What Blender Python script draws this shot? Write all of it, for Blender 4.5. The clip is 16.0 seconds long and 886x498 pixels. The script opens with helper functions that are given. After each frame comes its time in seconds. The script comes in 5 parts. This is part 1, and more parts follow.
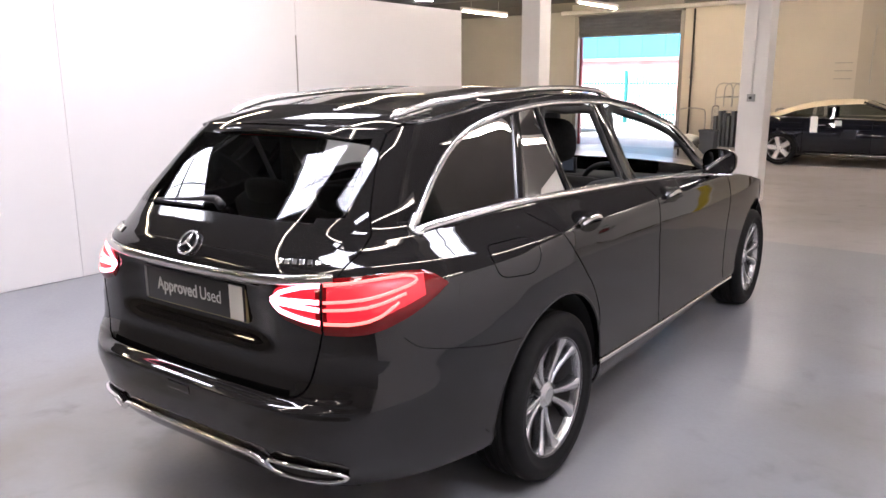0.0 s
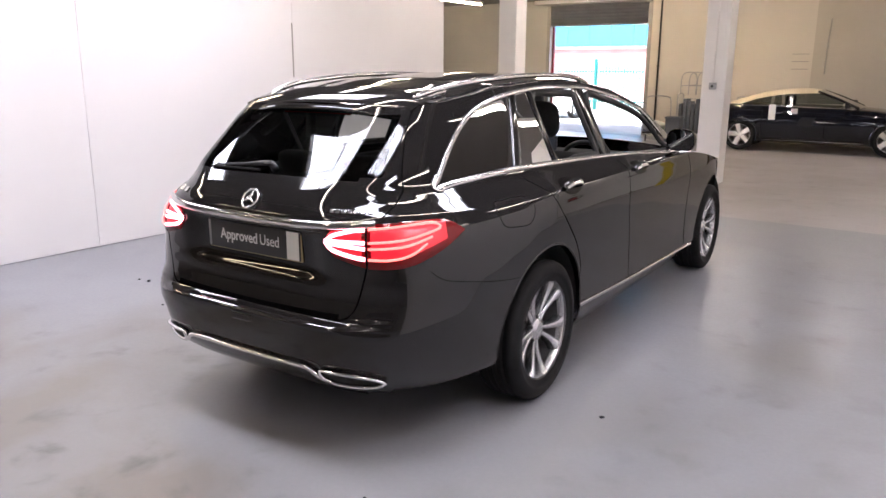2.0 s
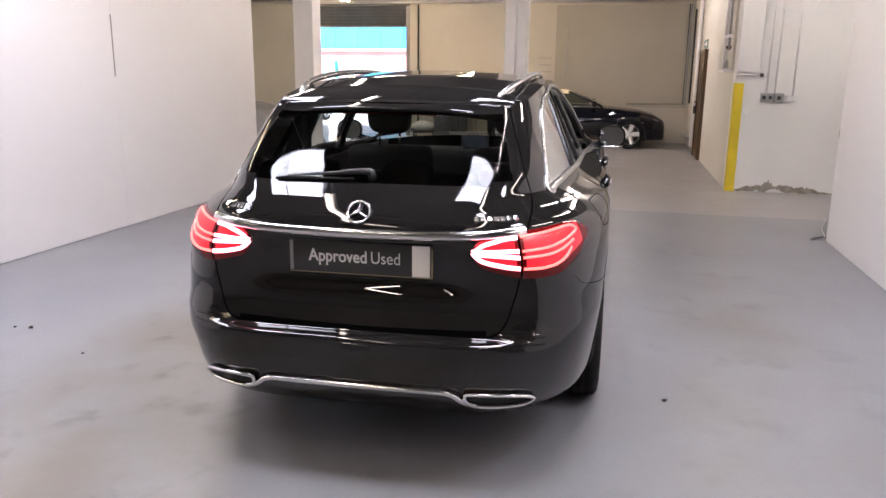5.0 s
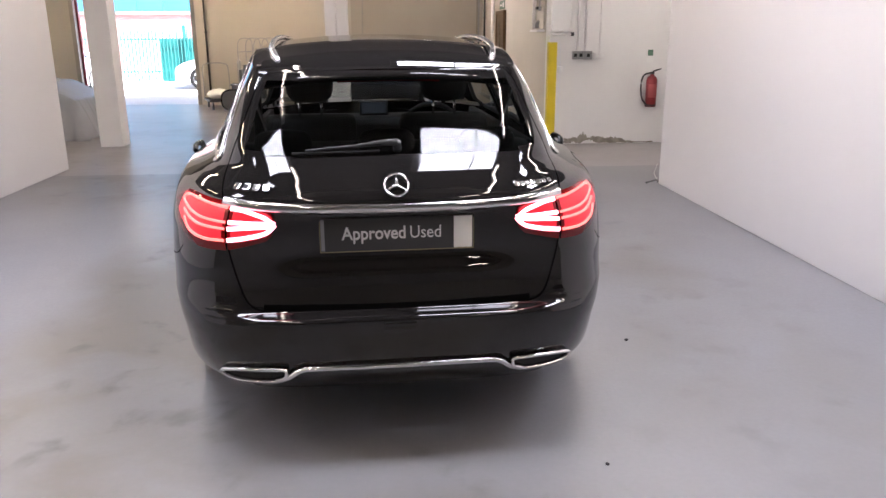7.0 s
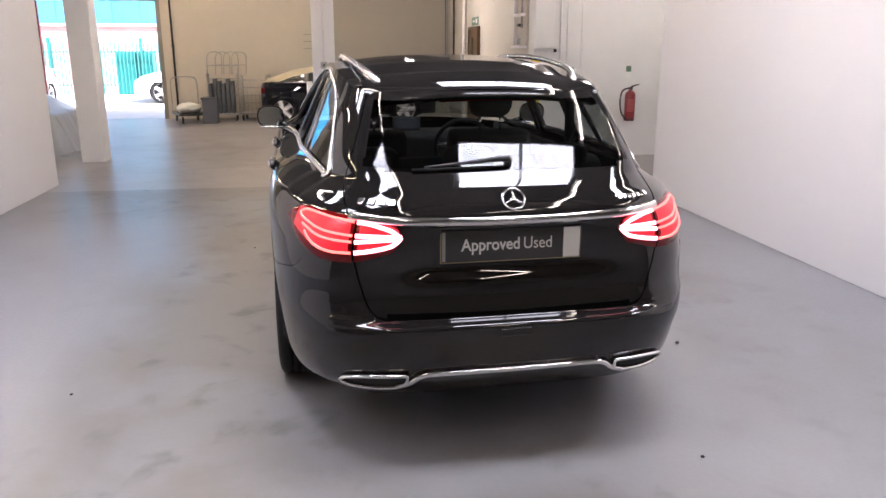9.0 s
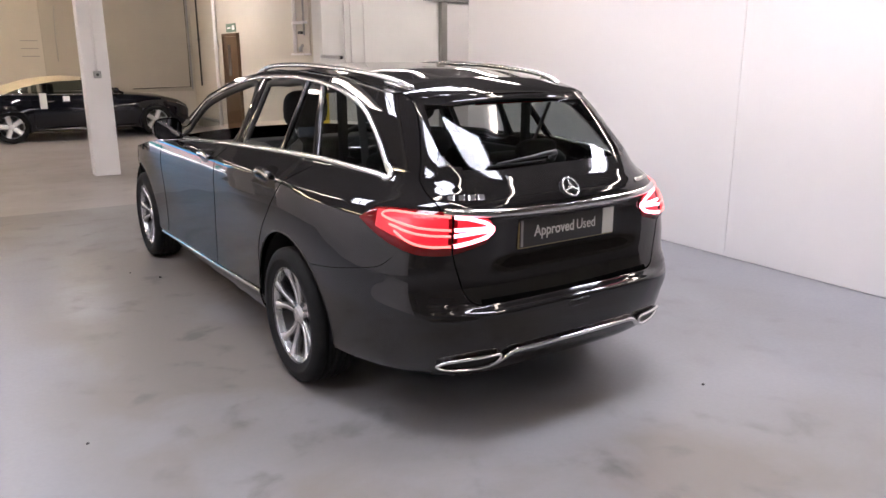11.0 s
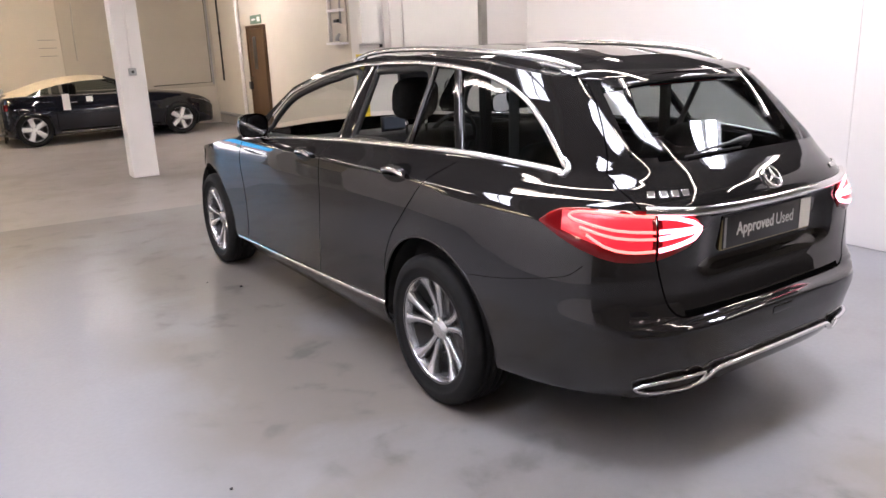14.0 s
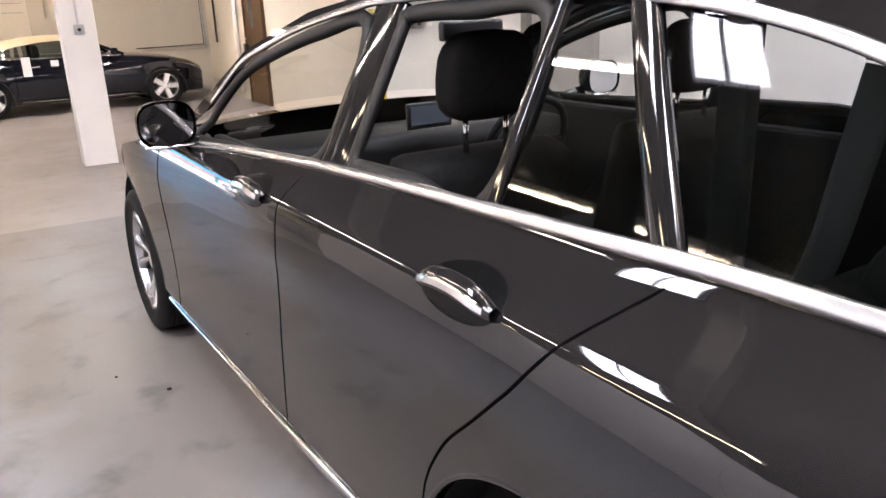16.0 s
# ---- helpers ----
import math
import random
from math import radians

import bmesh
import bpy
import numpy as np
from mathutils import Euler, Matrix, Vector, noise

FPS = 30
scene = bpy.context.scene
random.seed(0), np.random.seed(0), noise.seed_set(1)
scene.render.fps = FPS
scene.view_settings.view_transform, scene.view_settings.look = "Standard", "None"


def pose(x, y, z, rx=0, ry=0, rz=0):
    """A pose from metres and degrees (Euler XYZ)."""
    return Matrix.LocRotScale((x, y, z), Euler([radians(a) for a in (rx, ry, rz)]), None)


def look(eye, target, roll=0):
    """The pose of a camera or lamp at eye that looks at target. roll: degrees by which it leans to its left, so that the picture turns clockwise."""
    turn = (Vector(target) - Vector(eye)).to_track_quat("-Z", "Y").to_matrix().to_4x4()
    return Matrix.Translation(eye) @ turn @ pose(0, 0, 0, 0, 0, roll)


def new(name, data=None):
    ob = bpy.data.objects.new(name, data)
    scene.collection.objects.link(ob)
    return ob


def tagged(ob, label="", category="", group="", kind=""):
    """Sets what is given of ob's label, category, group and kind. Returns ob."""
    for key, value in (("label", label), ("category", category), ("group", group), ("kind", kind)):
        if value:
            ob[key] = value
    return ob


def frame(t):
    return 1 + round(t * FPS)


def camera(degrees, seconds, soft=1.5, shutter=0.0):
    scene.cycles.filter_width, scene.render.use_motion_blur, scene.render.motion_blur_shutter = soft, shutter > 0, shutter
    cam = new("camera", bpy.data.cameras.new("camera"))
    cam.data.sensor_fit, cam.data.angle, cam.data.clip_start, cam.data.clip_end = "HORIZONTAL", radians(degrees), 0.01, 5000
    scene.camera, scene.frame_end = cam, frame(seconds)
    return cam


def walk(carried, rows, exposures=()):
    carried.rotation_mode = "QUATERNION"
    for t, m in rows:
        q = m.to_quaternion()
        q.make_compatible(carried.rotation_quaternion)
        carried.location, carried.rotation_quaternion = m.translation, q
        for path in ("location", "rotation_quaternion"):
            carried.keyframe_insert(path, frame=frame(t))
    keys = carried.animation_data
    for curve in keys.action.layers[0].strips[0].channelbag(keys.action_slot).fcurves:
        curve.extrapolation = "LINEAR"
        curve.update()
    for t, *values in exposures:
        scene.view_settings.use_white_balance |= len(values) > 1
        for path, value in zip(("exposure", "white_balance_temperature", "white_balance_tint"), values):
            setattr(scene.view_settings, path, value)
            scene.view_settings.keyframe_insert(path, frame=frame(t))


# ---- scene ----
cam = camera(61.0, 16.0)
PATH = [
    (0, (2.159, -2.332, 1.495), (0.959, -0.792, 1.062), -0.3),
    (0.5, (2.223, -2.587, 1.486), (1.046, -1.036, 1.031), -0.5),
    (1, (2.314, -2.79, 1.495), (1.162, -1.228, 1.015), -1.9),
    (1.5, (2.383, -2.883, 1.494), (1.239, -1.316, 1.009), 0.0),
    (2, (2.381, -2.917, 1.498), (1.251, -1.334, 1.031), 0.3),
    (2.5, (2.348, -2.947, 1.503), (1.231, -1.356, 1.036), 1.1),
    (3, (2.185, -3.053, 1.486), (1.09, -1.439, 1.043), 2.6),
    (3.5, (1.935, -3.174, 1.469), (0.971, -1.475, 1.039), 1.2),
    (4, (1.621, -3.246, 1.467), (0.824, -1.464, 1.033), 2.1),
    (4.2, (1.496, -3.291, 1.471), (0.782, -1.474, 1.035), 2.1),
    (6.3, (0.102, -3.432, 1.455), (0.068, -1.495, 0.958), -0.4),
    (6.5, (0.044, -3.429, 1.468), (0.093, -1.497, 0.952), 0.0),
    (7, (0.0, -3.431, 1.469), (0.148, -1.512, 0.924), -0.3),
    (7.5, (-0.009, -3.427, 1.462), (0.176, -1.52, 0.889), -0.4),
    (8, (-0.041, -3.434, 1.476), (0.148, -1.522, 0.919), -0.2),
    (8.5, (-0.259, -3.477, 1.482), (-0.041, -1.555, 0.974), -0.2),
    (8.7, (-0.395, -3.518, 1.496), (-0.159, -1.598, 0.987), -0.1),
    (10.8, (-1.869, -3.296, 1.519), (-0.908, -1.618, 1.01), 0.2),
    (11, (-2.0, -3.277, 1.514), (-0.988, -1.626, 1.015), -0.2),
    (11.5, (-2.299, -3.252, 1.514), (-1.216, -1.665, 0.958), -3.5),
    (12, (-2.525, -3.233, 1.513), (-1.501, -1.603, 0.973), -3.8),
    (12.5, (-2.584, -3.205, 1.541), (-1.561, -1.568, 1.019), -4.2),
    (13, (-2.597, -3.159, 1.521), (-1.568, -1.524, 1.004), -3.2),
    (13.5, (-2.515, -2.958, 1.481), (-1.468, -1.347, 0.924), -2.6),
    (14, (-2.339, -2.597, 1.492), (-1.339, -0.947, 0.963), -2.2),
    (14.5, (-2.146, -2.165, 1.464), (-1.165, -0.505, 0.932), -1.5),
    (15, (-1.872, -1.67, 1.436), (-0.908, -0.013, 0.867), -0.7),
    (15.5, (-1.668, -1.22, 1.424), (-0.718, 0.437, 0.832), -0.4),
    (16, (-1.415, -0.71, 1.384), (-0.464, 0.938, 0.769), -2.1),
]
EXPOSURE = [(0, 2.59, 5880, 16), (2, 2.54, 5880, 16), (4.2, 2.47, 5880, 16), (7, 2.44, 5880, 16), (12.5, 2.45, 5880, 16), (13.5, 2.58, 5880, 16), (14.5, 2.83, 5880, 16), (15, 2.93, 5880, 16), (16, 3.24, 5880, 16)]
walk(cam, [(t, look(eye, target, roll)) for t, eye, target, roll in PATH], EXPOSURE)

# ---- world, sun, exposure ----
world = bpy.data.worlds.new("sky")
scene.world = world
world.use_nodes = True
wt = world.node_tree
sky = wt.nodes.new("ShaderNodeTexSky")
sky.sky_type = "NISHITA"
sky.sun_disc = False
sky.air_density, sky.dust_density, sky.ozone_density = 0.6, 5.0, 0.0
sky.sun_elevation, sky.sun_rotation = radians(41), radians(135)
wt.links.new(sky.outputs[0], wt.nodes["Background"].inputs[0])
wt.nodes["Background"].inputs[1].default_value = 0.11
sun = new("sun", bpy.data.lights.new("sun", "SUN"))
sun.data.energy, sun.data.angle, sun.data.color = 5.0, radians(0.6), (1.0, 0.95, 0.88)
sun.matrix_world = look((12, 6, 20), (-4, 22, 0))

CEIL = 3.30          # ceiling height
TUBE = 11.4          # strength of the fluorescent tubes
TUBE_FAR = 27.0      # strength of the newer tubes at the far end
SKYLIGHT = 10.0     # watts of each roof light


# ---- materials ----
def mat(name, color, rough=0.5, metal=0.0, coat=0.0, spec=0.5):
    m = bpy.data.materials.new(name)
    m.use_nodes = True
    b = m.node_tree.nodes["Principled BSDF"]
    b.inputs["Base Color"].default_value = (*color, 1)
    b.inputs["Roughness"].default_value = rough
    b.inputs["Metallic"].default_value = metal
    b.inputs["Coat Weight"].default_value = coat
    b.inputs["Coat Roughness"].default_value = 0.02
    b.inputs["Specular IOR Level"].default_value = spec
    return m


def vary(m, scale, amount, fine=0.0, bump=0.0, rough=0.0, stretch=(1, 1, 1), dark=None):
    """Noise at two scales on colour, roughness and relief, in metres of the world or thing."""
    n, l = m.node_tree.nodes, m.node_tree.links
    b = n["Principled BSDF"]
    base = tuple(b.inputs["Base Color"].default_value)
    tc, mp = n.new("ShaderNodeTexCoord"), n.new("ShaderNodeMapping")
    mp.inputs["Scale"].default_value = stretch
    l.new(tc.outputs["Object"], mp.inputs[0])
    a, c = n.new("ShaderNodeTexNoise"), n.new("ShaderNodeTexNoise")
    a.inputs["Scale"].default_value, a.inputs["Detail"].default_value = scale, 5
    c.inputs["Scale"].default_value, c.inputs["Detail"].default_value = scale * 14, 3
    l.new(mp.outputs[0], a.inputs[0]), l.new(mp.outputs[0], c.inputs[0])
    mix = n.new("ShaderNodeMix")
    mix.data_type = "RGBA"
    ramp = n.new("ShaderNodeMapRange")
    ramp.interpolation_type = "SMOOTHSTEP"
    ramp.inputs[1].default_value, ramp.inputs[2].default_value = 0.25, 0.78
    l.new(a.outputs[0], ramp.inputs[0])
    add = n.new("ShaderNodeMath")
    add.operation = "MULTIPLY_ADD"
    add.inputs[1].default_value, add.inputs[2].default_value = fine, 0.0
    l.new(c.outputs[0], add.inputs[0])
    tot = n.new("ShaderNodeMath")
    tot.operation, tot.use_clamp = "ADD", True
    l.new(ramp.outputs[0], tot.inputs[0]), l.new(add.outputs[0], tot.inputs[1])
    l.new(tot.outputs[0], mix.inputs["Factor"])
    other = dark or tuple(v * (1 - amount) for v in base[:3])
    mix.inputs["A"].default_value, mix.inputs["B"].default_value = base, (*other, 1)
    l.new(mix.outputs["Result"], b.inputs["Base Color"])
    if rough:
        rr = n.new("ShaderNodeMapRange")
        r0 = b.inputs["Roughness"].default_value
        rr.inputs[3].default_value, rr.inputs[4].default_value = max(0.02, r0 - rough), min(1, r0 + rough)
        l.new(a.outputs[0], rr.inputs[0]), l.new(rr.outputs[0], b.inputs["Roughness"])
    if bump:
        bp = n.new("ShaderNodeBump")
        bp.inputs["Strength"].default_value, bp.inputs["Distance"].default_value = 0.5, bump
        l.new(c.outputs[0], bp.inputs["Height"]), l.new(bp.outputs[0], b.inputs["Normal"])
    return m


def glow(name, color, strength, base=(0.8, 0.8, 0.8)):
    m = mat(name, base, 0.3)
    b = m.node_tree.nodes["Principled BSDF"]
    b.inputs["Emission Color"].default_value = (*color, 1)
    b.inputs["Emission Strength"].default_value = strength
    return m


def glazing(name, tint, gloss=0.12, rough=0.01):
    """Thin glass: lets tinted light pass straight, and mirrors by Fresnel."""
    m = bpy.data.materials.new(name)
    m.use_nodes = True
    n, l = m.node_tree.nodes, m.node_tree.links
    n.remove(n["Principled BSDF"])
    tr, gl, mx, fr = n.new("ShaderNodeBsdfTransparent"), n.new("ShaderNodeBsdfGlossy"), n.new("ShaderNodeMixShader"), n.new("ShaderNodeFresnel")
    tr.inputs[0].default_value = (*tint, 1)
    gl.inputs["Roughness"].default_value = rough
    fr.inputs[0].default_value = 1.5 + gloss
    l.new(fr.outputs[0], mx.inputs[0]), l.new(tr.outputs[0], mx.inputs[1]), l.new(gl.outputs[0], mx.inputs[2])
    l.new(mx.outputs[0], n["Material Output"].inputs[0])
    return m


def worn_floor(name, base, dirt, smudge, rough, patches):
    """Floor paint with soft mottling, brown traffic dirt round given places, and small dark smudges."""
    m = mat(name, base, rough, spec=0.45)
    n, l = m.node_tree.nodes, m.node_tree.links
    b = n["Principled BSDF"]
    tc = n.new("ShaderNodeTexCoord")

    def noise(scale, detail, lo, hi, twist=0.0):
        t, r = n.new("ShaderNodeTexNoise"), n.new("ShaderNodeMapRange")
        t.inputs["Scale"].default_value, t.inputs["Detail"].default_value = scale, detail
        t.inputs["Distortion"].default_value = twist
        l.new(tc.outputs["Object"], t.inputs[0])
        r.interpolation_type = "SMOOTHERSTEP"
        r.inputs[1].default_value, r.inputs[2].default_value = lo, hi
        l.new(t.outputs[0], r.inputs[0])
        return r.outputs[0]

    def calc(op, p, q, clamp=False):
        c = n.new("ShaderNodeMath")
        c.operation, c.use_clamp = op, clamp
        for k, v in enumerate((p, q)):
            if isinstance(v, (int, float)):
                c.inputs[k].default_value = v
            else:
                l.new(v, c.inputs[k])
        return c.outputs[0]

    def blend(fac, p, q):
        x = n.new("ShaderNodeMix")
        x.data_type = "RGBA"
        l.new(fac, x.inputs["Factor"])
        for key, v in (("A", p), ("B", q)):
            if isinstance(v, tuple):
                x.inputs[key].default_value = (*v, 1)
            else:
                l.new(v, x.inputs[key])
        return x.outputs["Result"]

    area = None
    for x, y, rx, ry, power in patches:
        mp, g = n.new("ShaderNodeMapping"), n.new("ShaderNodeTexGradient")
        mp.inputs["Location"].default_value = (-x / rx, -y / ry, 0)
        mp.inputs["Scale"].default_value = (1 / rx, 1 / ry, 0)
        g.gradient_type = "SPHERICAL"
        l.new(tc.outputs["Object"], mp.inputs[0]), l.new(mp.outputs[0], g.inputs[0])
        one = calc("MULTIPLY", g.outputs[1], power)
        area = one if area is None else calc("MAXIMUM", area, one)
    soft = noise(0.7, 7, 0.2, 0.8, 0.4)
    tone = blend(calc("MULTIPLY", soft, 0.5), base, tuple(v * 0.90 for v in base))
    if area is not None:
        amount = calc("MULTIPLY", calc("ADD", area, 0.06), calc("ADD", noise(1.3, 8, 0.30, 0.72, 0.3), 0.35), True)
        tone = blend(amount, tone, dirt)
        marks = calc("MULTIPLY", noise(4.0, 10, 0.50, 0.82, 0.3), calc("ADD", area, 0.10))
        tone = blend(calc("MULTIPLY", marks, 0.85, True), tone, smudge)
    fine = noise(45, 3, 0.2, 0.8)
    tone = blend(calc("MULTIPLY", fine, 0.16), tone, tuple(v * 0.72 for v in base))
    l.new(tone, b.inputs["Base Color"])
    r = calc("ADD", calc("MULTIPLY", soft, 0.07), rough - 0.02)
    l.new(calc("ADD", r, calc("MULTIPLY", fine, 0.03)), b.inputs["Roughness"])
    bp = n.new("ShaderNodeBump")
    bp.inputs["Strength"].default_value, bp.inputs["Distance"].default_value = 0.25, 0.0005
    l.new(noise(18, 5, 0.0, 1.0), bp.inputs["Height"]), l.new(bp.outputs[0], b.inputs["Normal"])
    return m


M_FLOOR = worn_floor("floor_paint", (0.236, 0.237, 0.254), (0.170, 0.155, 0.141), (0.085, 0.08, 0.075), 0.32,
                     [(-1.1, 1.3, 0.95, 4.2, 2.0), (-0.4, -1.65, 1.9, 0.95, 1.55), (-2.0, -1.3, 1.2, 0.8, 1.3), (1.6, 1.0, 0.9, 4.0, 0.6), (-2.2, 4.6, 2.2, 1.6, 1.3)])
M_FLOOR2 = worn_floor("bare_concrete", (0.36, 0.34, 0.34), (0.25, 0.22, 0.20), (0.12, 0.11, 0.10), 0.33, [(-2, 8, 7, 6, 0.7)])
M_WHITE = vary(mat("white_board", (0.71, 0.685, 0.69), 0.55), 0.5, 0.05, 0.1, 0.0004, 0.1)
M_BLOCK = vary(mat("white_block_paint", (0.80, 0.79, 0.78), 0.6), 1.2, 0.07, 0.2, 0.002, 0.1)
M_CREAM = vary(mat("cream_paint", (0.62, 0.575, 0.505), 0.6), 0.6, 0.10, 0.2, 0.001, 0.1)
M_GREYWALL = vary(mat("grey_render", (0.42, 0.41, 0.38), 0.7), 0.8, 0.12, 0.2, 0.001, 0.1)
M_CEIL = vary(mat("dark_ceiling", (0.09, 0.085, 0.085), 0.8), 0.8, 0.2, 0.2)
M_BEAM = vary(mat("painted_beam", (0.17, 0.165, 0.16), 0.6), 1.0, 0.2, 0.2)
M_COLUMN = vary(mat("column_paint", (0.82, 0.80, 0.80), 0.45), 1.5, 0.08, 0.15, 0.001, 0.1)
M_YELLOW = vary(mat("yellow_paint", (0.75, 0.58, 0.02), 0.45), 3, 0.2, 0.2)
M_STEEL = vary(mat("galvanised", (0.45, 0.45, 0.45), 0.4, 0.8), 8, 0.2, 0.2)
M_SHUTTER = vary(mat("shutter_steel", (0.33, 0.32, 0.30), 0.45, 0.5), 2, 0.2, 0.2)
M_DARK = mat("dark_plastic", (0.02, 0.02, 0.022), 0.45)
M_GREYPL = vary(mat("grey_plastic", (0.10, 0.11, 0.13), 0.5), 4, 0.2)
M_WOOD = vary(mat("brown_door_wood", (0.11, 0.06, 0.025), 0.45), 5, 0.35, 0.2, stretch=(1, 1, 0.12))
M_RED = mat("red_enamel", (0.22, 0.010, 0.016), 0.3, coat=0.5)
M_GREEN = vary(mat("green_paint", (0.010, 0.13, 0.125), 0.5), 3, 0.2)
M_BLUE = vary(mat("blue_cladding", (0.04, 0.24, 0.44), 0.5), 0.5, 0.2)
M_BRICK = vary(mat("pale_brick_paint", (0.44, 0.24, 0.235), 0.8), 1.0, 0.25, 0.3)
M_GROUND = vary(mat("yard_concrete", (0.74, 0.72, 0.70), 0.8), 0.4, 0.2, 0.2)
M_WARM = glow("warm_tube_glow", (1.0, 0.74, 0.41), TUBE_FAR)
M_FAR = glow("far_tube_glow", (1.0, 0.87, 0.73), TUBE_FAR)
M_LAMP = glow("tube_glow", (1.0, 0.84, 0.65), TUBE)
M_OLD = glow("old_tube_glow", (1.0, 0.78, 0.45), TUBE)
M_PAPER = mat("white_paper", (0.8, 0.8, 0.78), 0.7)
M_SIGN = mat("sign_green", (0.10, 0.19, 0.13), 0.5)

# car
M_PAINT = mat("black_car_paint", (0.0105, 0.0098, 0.0098), 0.03, spec=0.60)
M_GLOSS = mat("gloss_black_trim", (0.010, 0.0095, 0.0095), 0.06)
M_CHROME = mat("chrome", (0.78, 0.77, 0.76), 0.12, 1.0)
M_SATIN = mat("satin_aluminium", (0.66, 0.65, 0.64), 0.26, 1.0)
M_ALLOY = vary(mat("alloy_silver", (0.56, 0.56, 0.57), 0.26, 0.92, coat=0.3), 15, 0.06)
M_RUBBER = vary(mat("tyre_rubber", (0.010, 0.010, 0.0105), 0.75, spec=0.2), 25, 0.3, 0.3, 0.0006)
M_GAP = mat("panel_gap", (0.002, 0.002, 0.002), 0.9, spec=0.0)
M_UNDER = mat("underbody", (0.012, 0.012, 0.012), 0.8)
M_GLASS = glazing("clear_glass", (0.85, 0.88, 0.87))
M_TINT = glazing("tinted_glass", (0.50, 0.535, 0.525), -0.06)
M_CLOTH = vary(mat("black_upholstery", (0.012, 0.012, 0.012), 0.85, spec=0.2), 60, 0.4, 0.3, 0.0005)
M_TRIM = mat("interior_plastic", (0.006, 0.006, 0.0065), 0.6, spec=0.2)
M_SEAL = mat("window_rubber", (0.006, 0.006, 0.006), 0.55, spec=0.25)
M_SCREEN = glow("lit_display", (0.75, 0.85, 1.0), 0.006, (0.015, 0.015, 0.017))
M_LENS = mat("red_lamp_lens", (0.12, 0.003, 0.004), 0.06, spec=0.4)
M_LENSLIT = glow("lit_red_lens", (1.0, 0.025, 0.04), 0.17, (0.16, 0.002, 0.004))
M_LED = glow("lit_led_bar", (1.0, 0.13, 0.10), 0.72, (0.4, 0.01, 0.01))
M_BARREL = mat("wheel_barrel", (0.10, 0.10, 0.10), 0.5, 0.5)
M_LED2 = glow("lit_led_lid", (1.0, 0.26, 0.30), 1.9, (0.4, 0.01, 0.01))
M_DISC = mat("brake_disc", (0.25, 0.25, 0.25), 0.35, 0.9)
M_PLATE = mat("plate_black", (0.035, 0.035, 0.037), 0.35)
M_BEIGE = vary(mat("beige_soft_top", (0.62, 0.54, 0.40), 0.85), 8, 0.1, 0.2, 0.001)
M_NAVY = mat("dark_blue_paint", (0.006, 0.007, 0.012), 0.04)
M_FILM = mat("plastic_sheet", (0.50, 0.50, 0.52), 0.22)
M_FILM.node_tree.nodes["Principled BSDF"].inputs["Alpha"].default_value = 0.75


# ---- helpers ----
RISE = 1.0           # upward scale of the meshes being built


def mesh_ob(name, bm, m, parent=None, smooth=True, label=""):
    me = bpy.data.meshes.new(name)
    if RISE != 1.0:
        bmesh.ops.transform(bm, matrix=Matrix.Diagonal((1, 1, RISE, 1)), verts=bm.verts)
    bm.to_mesh(me)
    bm.free()
    me.materials.append(m)
    if smooth:
        me.polygons.foreach_set("use_smooth", [True] * len(me.polygons))
    ob = new(name, me)
    ob.parent = parent
    if label:
        ob["label"] = label
    return ob


def part(name, bm, m, parent, label="", smooth=True):
    return mesh_ob(name, bm, m, parent, smooth, label)


def thing(name, label, category, group="", at=(0, 0, 0), rz=0.0):
    ob = new(name)
    ob.matrix_world = pose(*at, 0, 0, rz)
    return tagged(ob, label, category, group)


def box(lo, hi, bevel=0.0, bm=None, m=None):
    """A box from corner to corner, with bevelled edges."""
    own = bmesh.new()
    bmesh.ops.create_cube(own, size=1)
    size, mid = [b - a for a, b in zip(lo, hi)], [(a + b) / 2 for a, b in zip(lo, hi)]
    bmesh.ops.transform(own, matrix=Matrix.Translation(mid) @ Matrix.Diagonal((*size, 1)), verts=own.verts)
    if bevel:
        bmesh.ops.bevel(own, geom=own.edges[:], offset=bevel, segments=2, affect="EDGES", profile=0.6)
    if m:
        bmesh.ops.transform(own, matrix=m, verts=own.verts)
    if bm is None:
        return own
    join(bm, own)
    return bm


def join(bm, other):
    """Adds the bmesh other to bm."""
    me = bpy.data.meshes.new("tmp")
    other.to_mesh(me)
    other.free()
    bm.from_mesh(me)
    bpy.data.meshes.remove(me)
    return bm


def grid(P, bm=None, closed_u=False, closed_v=False):
    """Faces over a table of points P[i][j]."""
    bm = bm or bmesh.new()
    vs = [[bm.verts.new(p) for p in row] for row in P]
    nu, nv = len(vs), len(vs[0])
    for i in range(nu - (not closed_u)):
        for j in range(nv - (not closed_v)):
            q = [vs[i][j], vs[(i + 1) % nu][j], vs[(i + 1) % nu][(j + 1) % nv], vs[i][(j + 1) % nv]]
            try:
                bm.faces.new(q)
            except ValueError:
                pass
    return bm


